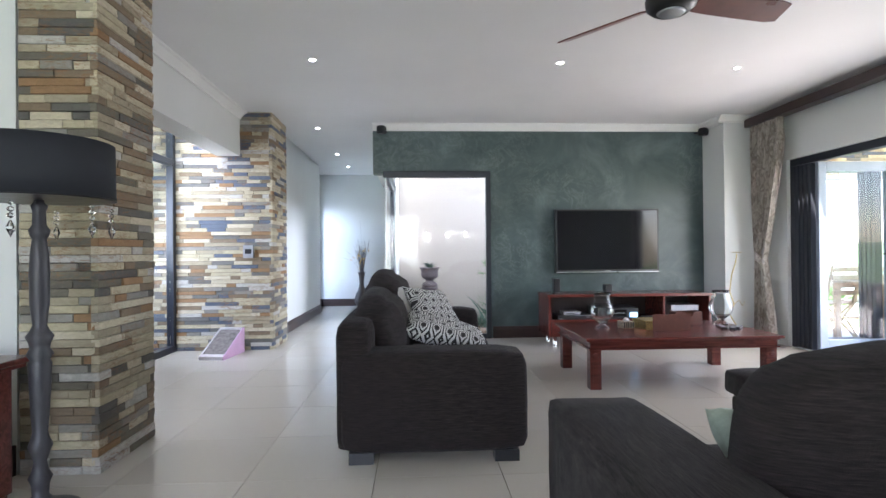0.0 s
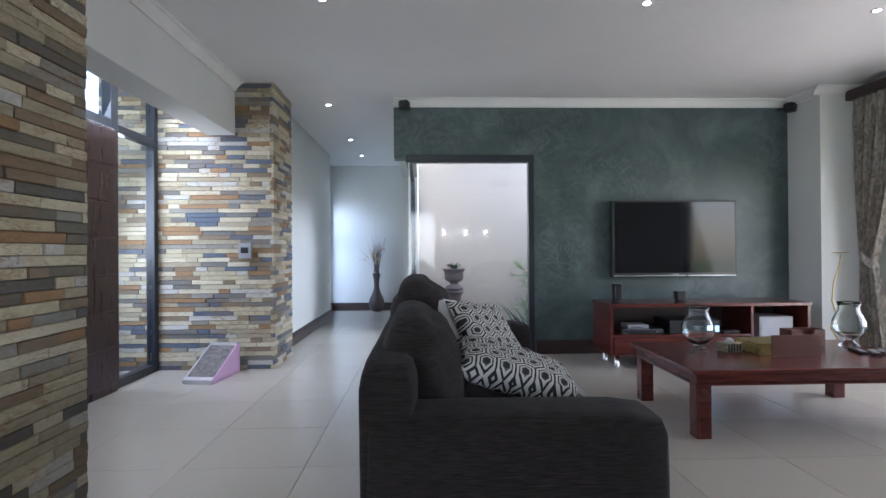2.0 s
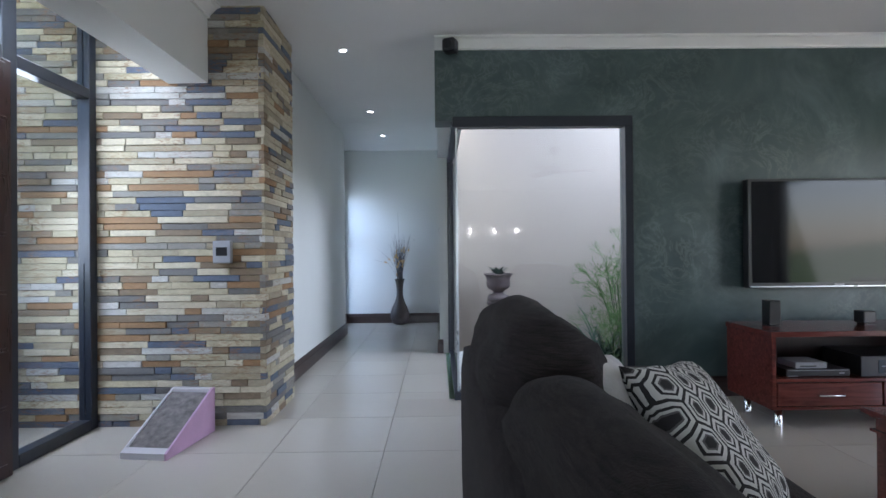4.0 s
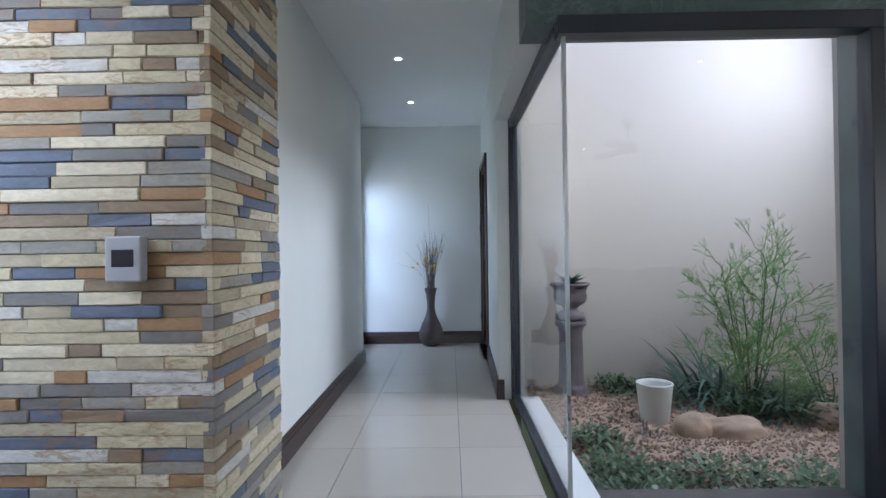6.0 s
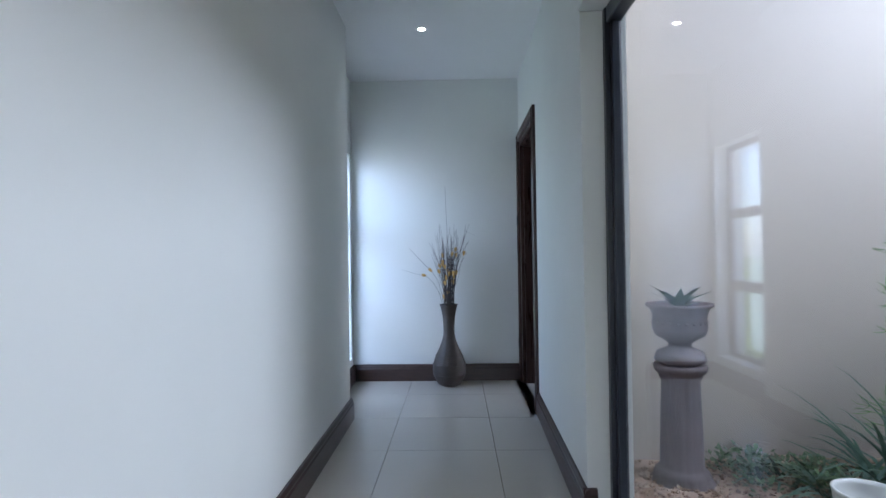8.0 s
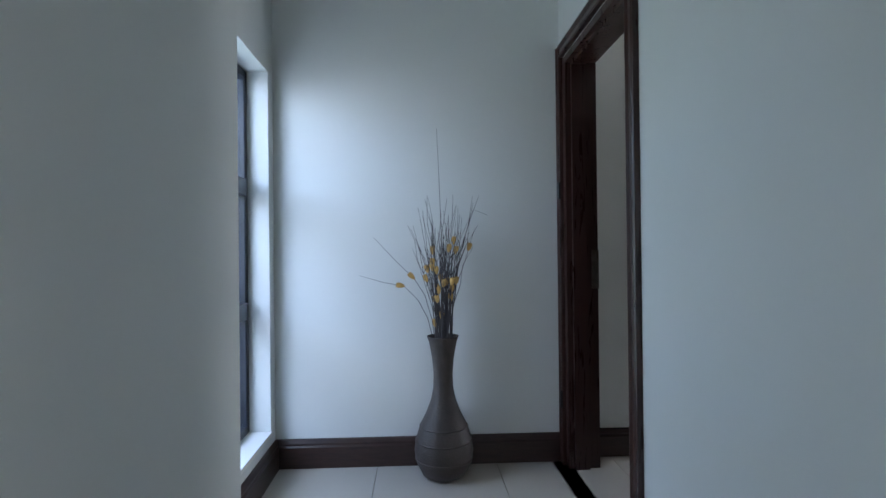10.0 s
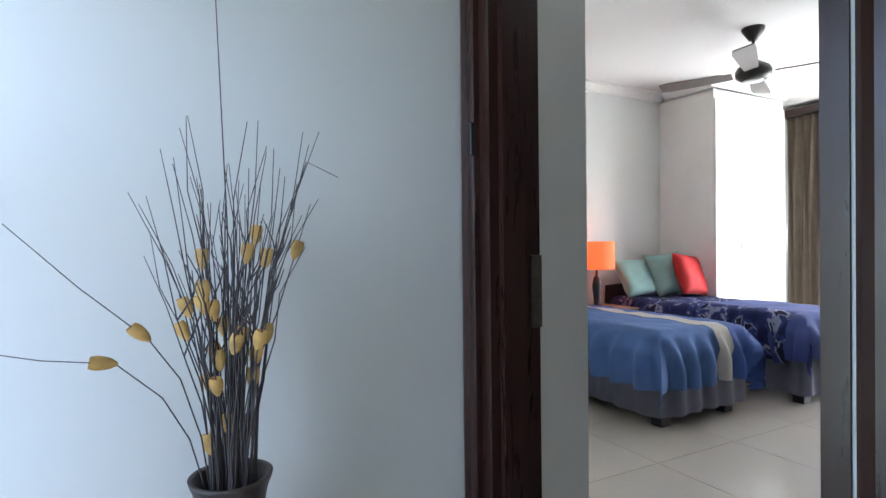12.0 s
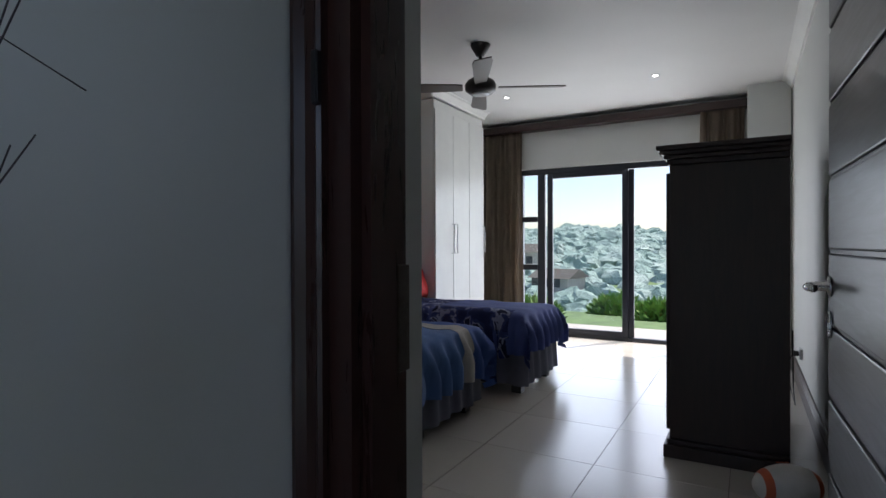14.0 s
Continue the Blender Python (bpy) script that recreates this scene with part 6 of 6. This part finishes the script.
e = thing("bedside_lamp", "orange ribbed drum lamp on a dark base, lit", "lamp", (2.53, 14.16, 0.555))
part("base", lathe([(0.07, 0), (0.07, 0.012), (0.03, 0.03), (0.035, 0.12), (0.045, 0.2), (0.03, 0.28), (0.012, 0.30), (0.012, 0.38)], 24), BLACK, e, "", True)
prof = []
for k in range(26):
    prof.append((0.165 + (0.002 if k % 2 else 0), 0.36 + 0.26 * k / 25))
shade_mat = Mat("lit_orange_ribbon", 0.8)
shade_mat.color((0.62, 0.14, 0.05))
shade_mat.b.inputs["Emission Color"].default_value = (1.0, 0.16, 0.04, 1)
shade_mat.b.inputs["Emission Strength"].default_value = 0.16
part("shade", lathe(prof + [(r - 0.006, z) for r, z in prof[::-1]], 40), shade_mat.m, e, "orange ribbed shade", True)
part("bulb", lathe([(0, 0.40), (0.025, 0.42), (0.03, 0.46), (0.02, 0.50), (0, 0.51)], 16), glow("warm_bulb", (1.0, 0.72, 0.40), 14), e, "glowing bulb", True)


def cupboard():
    x0, x1, y0, y1, z1 = 3.70, 4.85, 13.78, 14.42, 2.66
    e = thing("cupboard", "tall white built-in cupboard with slim steel handles", "cupboard", (0, 0, 0))
    part("body", boxes(((x0, y0, 0.0), (x1, y1 - 0.002, z1))), CUPBOARD, e)
    n = 3
    w = (x1 - x0) / n
    for k in range(n):
        d = part("door", soft_box((x0 + w * k + 0.002, y0 - 0.020, 0.08), (x0 + w * (k + 1) - 0.002, y0 - 0.001, z1 - 0.10), 0.002, 1), CUPBOARD, e)
        hx = x0 + w * (k + 1) - 0.035 if k != 1 else x0 + w + 0.035
        b = bmesh.new()
        tube(b, [(hx, y0 - 0.02, 1.08), (hx, y0 - 0.05, 1.08), (hx, y0 - 0.05, 1.39), (hx, y0 - 0.02, 1.39)], 0.006, seg=8)
        part("handle", b, CHROME, d, "slim brushed steel handle", True)


cupboard()


def wardrobe():
    x0, x1, y0, y1, z1 = 2.16, 3.25, 10.81, 11.37, 1.60
    e = thing("wardrobe", "free-standing near-black wooden wardrobe with moulded cornice", "wardrobe", (0, 0, 0))
    part("body", soft_box((x0, y0, 0.10), (x1, y1, z1), 0.004, 1), OLDWOOD, e)
    part("plinth", soft_box((x0 - 0.03, y0, 0.0), (x1 + 0.03, y1 + 0.03, 0.07), 0.006, 2), OLDWOOD, e)
    part("plinth_moulding", soft_box((x0 - 0.015, y0, 0.071), (x1 + 0.015, y1 + 0.015, 0.099), 0.008, 2), OLDWOOD, e)
    for k, (o, z, h) in enumerate(((0.012, z1 + 0.001, 0.028), (0.028, z1 + 0.030, 0.022), (0.048, z1 + 0.053, 0.022), (0.062, z1 + 0.076, 0.026))):
        part("cornice", soft_box((x0 - o, y0, z), (x1 + o, y1 + o, z + h), 0.005, 2), OLDWOOD, e)
    for k in range(2):
        a = x0 + 0.02 + k * 0.53
        d = part("door", soft_box((a, y1, 0.14), (a + 0.51, y1 + 0.02, z1 - 0.04), 0.006, 2), OLDWOOD, e)
        part("door_panel", soft_box((a + 0.07, y1 + 0.0205, 0.22), (a + 0.44, y1 + 0.026, z1 - 0.12), 0.005, 1), OLDWOOD, d)


wardrobe()

e = thing("rugby_ball", "white rugby ball with orange stripes on the floor", "ball", (1.80, 10.84, 0.092))
e.matrix_world = pose(1.80, 10.84, 0.092, 0, 0, -62)
b = bmesh.new()
bmesh.ops.create_uvsphere(b, u_segments=32, v_segments=20, radius=1)
for v in b.verts:
    v.co = Vector((v.co.z * 0.145 * (1 + 0.04 * abs(v.co.z)), v.co.x * 0.092, v.co.y * 0.092))
part("skin", b, BALL, e, "", True)
for s in (-1, 1):
    b = bmesh.new()
    ring = []
    for f in range(5):
        u = s * (0.62 + 0.05 * f)
        r = 0.0932 * math.sqrt(1 - u * u)
        ring.append([b.verts.new((u * 0.1465 * (1 + 0.04 * abs(u)), r * math.cos(2 * math.pi * k / 32), r * math.sin(2 * math.pi * k / 32))) for k in range(32)])
    for p, q in zip(ring, ring[1:]):
        for k in range(32):
            b.faces.new((p[k], p[(k + 1) % 32], q[(k + 1) % 32], q[k]))
    part("stripe", b, BALLRED, e, "orange stripe", True)
part("lettering", boxes(*[((-0.03 + 0.02 * k, 0.03, 0.0885), (-0.017 + 0.02 * k, 0.04, 0.0915)) for k in range(3)]), BALLRED, e)

# ---- floor tiles ----


def tiles(name, x0, y0, x1, y1, px, py, seed):
    """Big porcelain tiles laid with narrow joints, clipped at the walls."""
    floor = new(name)
    tagged(floor, kind="structure")
    cache = {}
    g = 0.0016
    for i in range(math.floor((x0 - px) / 0.632), math.ceil((x1 - px) / 0.632)):
        for j in range(math.floor((y0 - py) / 0.632), math.ceil((y1 - py) / 0.632)):
            a, b = max(px + i * 0.632 + g, x0), min(px + (i + 1) * 0.632 - g, x1)
            c, d = max(py + j * 0.632 + g, y0), min(py + (j + 1) * 0.632 - g, y1)
            if b - a < 0.01 or d - c < 0.01:
                continue
            key = (round(b - a, 4), round(d - c, 4))
            if key not in cache:
                bm = boxes(((0, 0, -0.0125), (key[0], key[1], 0)))
                me = bpy.data.meshes.new("tile")
                bm.to_mesh(me)
                bm.free()
                me.materials.append(TILE)
                cache[key] = me
            o = new("tile", cache[key])
            o.parent = floor
            o.location = (a, c, 0)


tiles("floor_living", -4.2, -3.0, 4.42, 7.2, -0.06, 2.975, 1)
tiles("floor_corridor", -2.6, 7.2, -0.30, 11.69, -0.06, 2.975, 2)
tiles("floor_bedroom", -0.39, 10.62, 5.66, 14.42, -0.06, 11.705, 3)

# ---- ledge stone cladding ----


def cladding(name, runs, z0, z1, near, seed, material=None):
    """Courses of thin split stones. runs: corner, direction, outward normal, length. near: which stones are pieces of their own."""
    material = material or STONE
    rng = random.Random(seed)
    wall = new(name)
    tagged(wall, kind="structure")
    loose = 0
    rest = bmesh.new()
    cache = {}
    for (cx, cy), (dx, dy), (nx, ny), length in runs:
        z = z0
        row = 0
        while z < z1 - 0.004:
            h = min((0.041, 0.044, 0.042, 0.045, 0.042)[row % 5], z1 - z)
            s = -rng.uniform(0, 0.12)
            while s < length:
                w = rng.choice((0.11, 0.16, 0.21, 0.25, 0.30, 0.38, 0.46))
                a, b = max(s, 0.0), min(s + w, length)
                s += w
                if b - a < 0.015:
                    continue
                proud = rng.choice((0.014, 0.016, 0.018, 0.020, 0.024))
                if a <= 0 or b >= length:
                    proud = min(proud, 0.020)
                mid = ((cx + dx * (a + b) / 2), (cy + dy * (a + b) / 2), z + h / 2)
                e = 0.0012
                m = Matrix(((dx, nx, 0, cx + dx * a), (dy, ny, 0, cy + dy * a), (0, 0, 1, z), (0, 0, 0, 1)))
                lo, hi = (e, -0.02, e), (b - a - e, proud, h - e)
                if near(mid) and loose < 300:
                    key = (round((b - a) / 0.01), round(h, 3), proud)
                    if key not in cache:
                        bm = bmesh.new()
                        stone(bm, (e, -0.02, e), (key[0] * 0.01 - e, proud, h - e), rng, None)
                        me = bpy.data.meshes.new("stone")
                        bm.to_mesh(me)
                        bm.free()
                        me.materials.append(material)
                        cache[key] = me
                    o = new("stone", cache[key])
                    o.parent = wall
                    o.matrix_basis = m @ Matrix.Diagonal(((b - a) / (key[0] * 0.01), 1, 1, 1))
                    loose += 1
                else:
                    stone(rest, lo, hi, rng, m)
            z += h
            row += 1
    tagged(part("stones", rest, material, wall), kind="stuff")


def stone(bm, lo, hi, rng, m):
    """One split stone: a block with a chipped, slightly uneven face."""
    j = lambda s: rng.uniform(-s, s)  # noqa: E731
    c = 0.003
    p = [(lo[0], lo[1], lo[2]), (hi[0], lo[1], lo[2]), (hi[0], lo[1], hi[2]), (lo[0], lo[1], hi[2]),
         (lo[0] + j(0.001), hi[1] - c, lo[2]), (hi[0] + j(0.001), hi[1] - c, lo[2]), (hi[0] + j(0.001), hi[1] - c, hi[2]), (lo[0] + j(0.001), hi[1] - c, hi[2]),
         (lo[0] + c, hi[1] + j(0.003), lo[2] + c), (hi[0] - c, hi[1] + j(0.003), lo[2] + c), (hi[0] - c, hi[1] + j(0.003), hi[2] - c), (lo[0] + c, hi[1] + j(0.003), hi[2] - c)]
    vs = [bm.verts.new(m @ Vector(q) if m else q) for q in p]
    for f in ((0, 1, 5, 4), (1, 2, 6, 5), (2, 3, 7, 6), (3, 0, 4, 7), (4, 5, 9, 8), (5, 6, 10, 9), (6, 7, 11, 10), (7, 4, 8, 11), (8, 9, 10, 11)):
        bm.faces.new([vs[i] for i in f])


slab("wall_stone_core", (-3.14, 6.64, -0.1), (-1.875, 7.0, LOBBY_H), MORTAR)
slab("wall_stone_core", (-1.875, 6.64, -0.012), (-1.525, 7.30, H), MORTAR)
slab("column_stone_core", (-1.85, 3.135, -0.012), (-1.475, 3.68, H), MORTAR)
cladding("wall_stone", (((-3.16, 6.64), (1, 0), (0, -1), 1.635), ), 0.0, LOBBY_H, lambda p: p[0] > -2.4 and 0.3 < p[2] < 2.1, 3)
cladding("wall_stone_top", (((-1.875, 6.64), (1, 0), (0, -1), 0.35), ), LOBBY_H, H, lambda p: False, 8)
cladding("wall_stone_pier", (((-1.525, 6.62), (0, 1), (1, 0), 0.69), ), 0.0, H, lambda p: p[2] < 2.4, 4)
cladding("column_stone", (((-1.85, 3.135), (1, 0), (0, -1), 0.375), ((-1.475, 3.115), (0, 1), (1, 0), 0.58), ((-1.475, 3.68), (-1, 0), (0, 1), 0.375)), 0.0, H, lambda p: 0.1 < p[2] < 2.2, 5, STONEWARM)
slab("wall_stone_outside_core", (5.0, 7.64, 2.1), (7.2, 7.8, 2.6), MORTAR)
cladding("wall_stone_outside", (((5.0, 7.64), (1, 0), (0, -1), 2.2),), 2.1, 2.6, lambda p: False, 9)
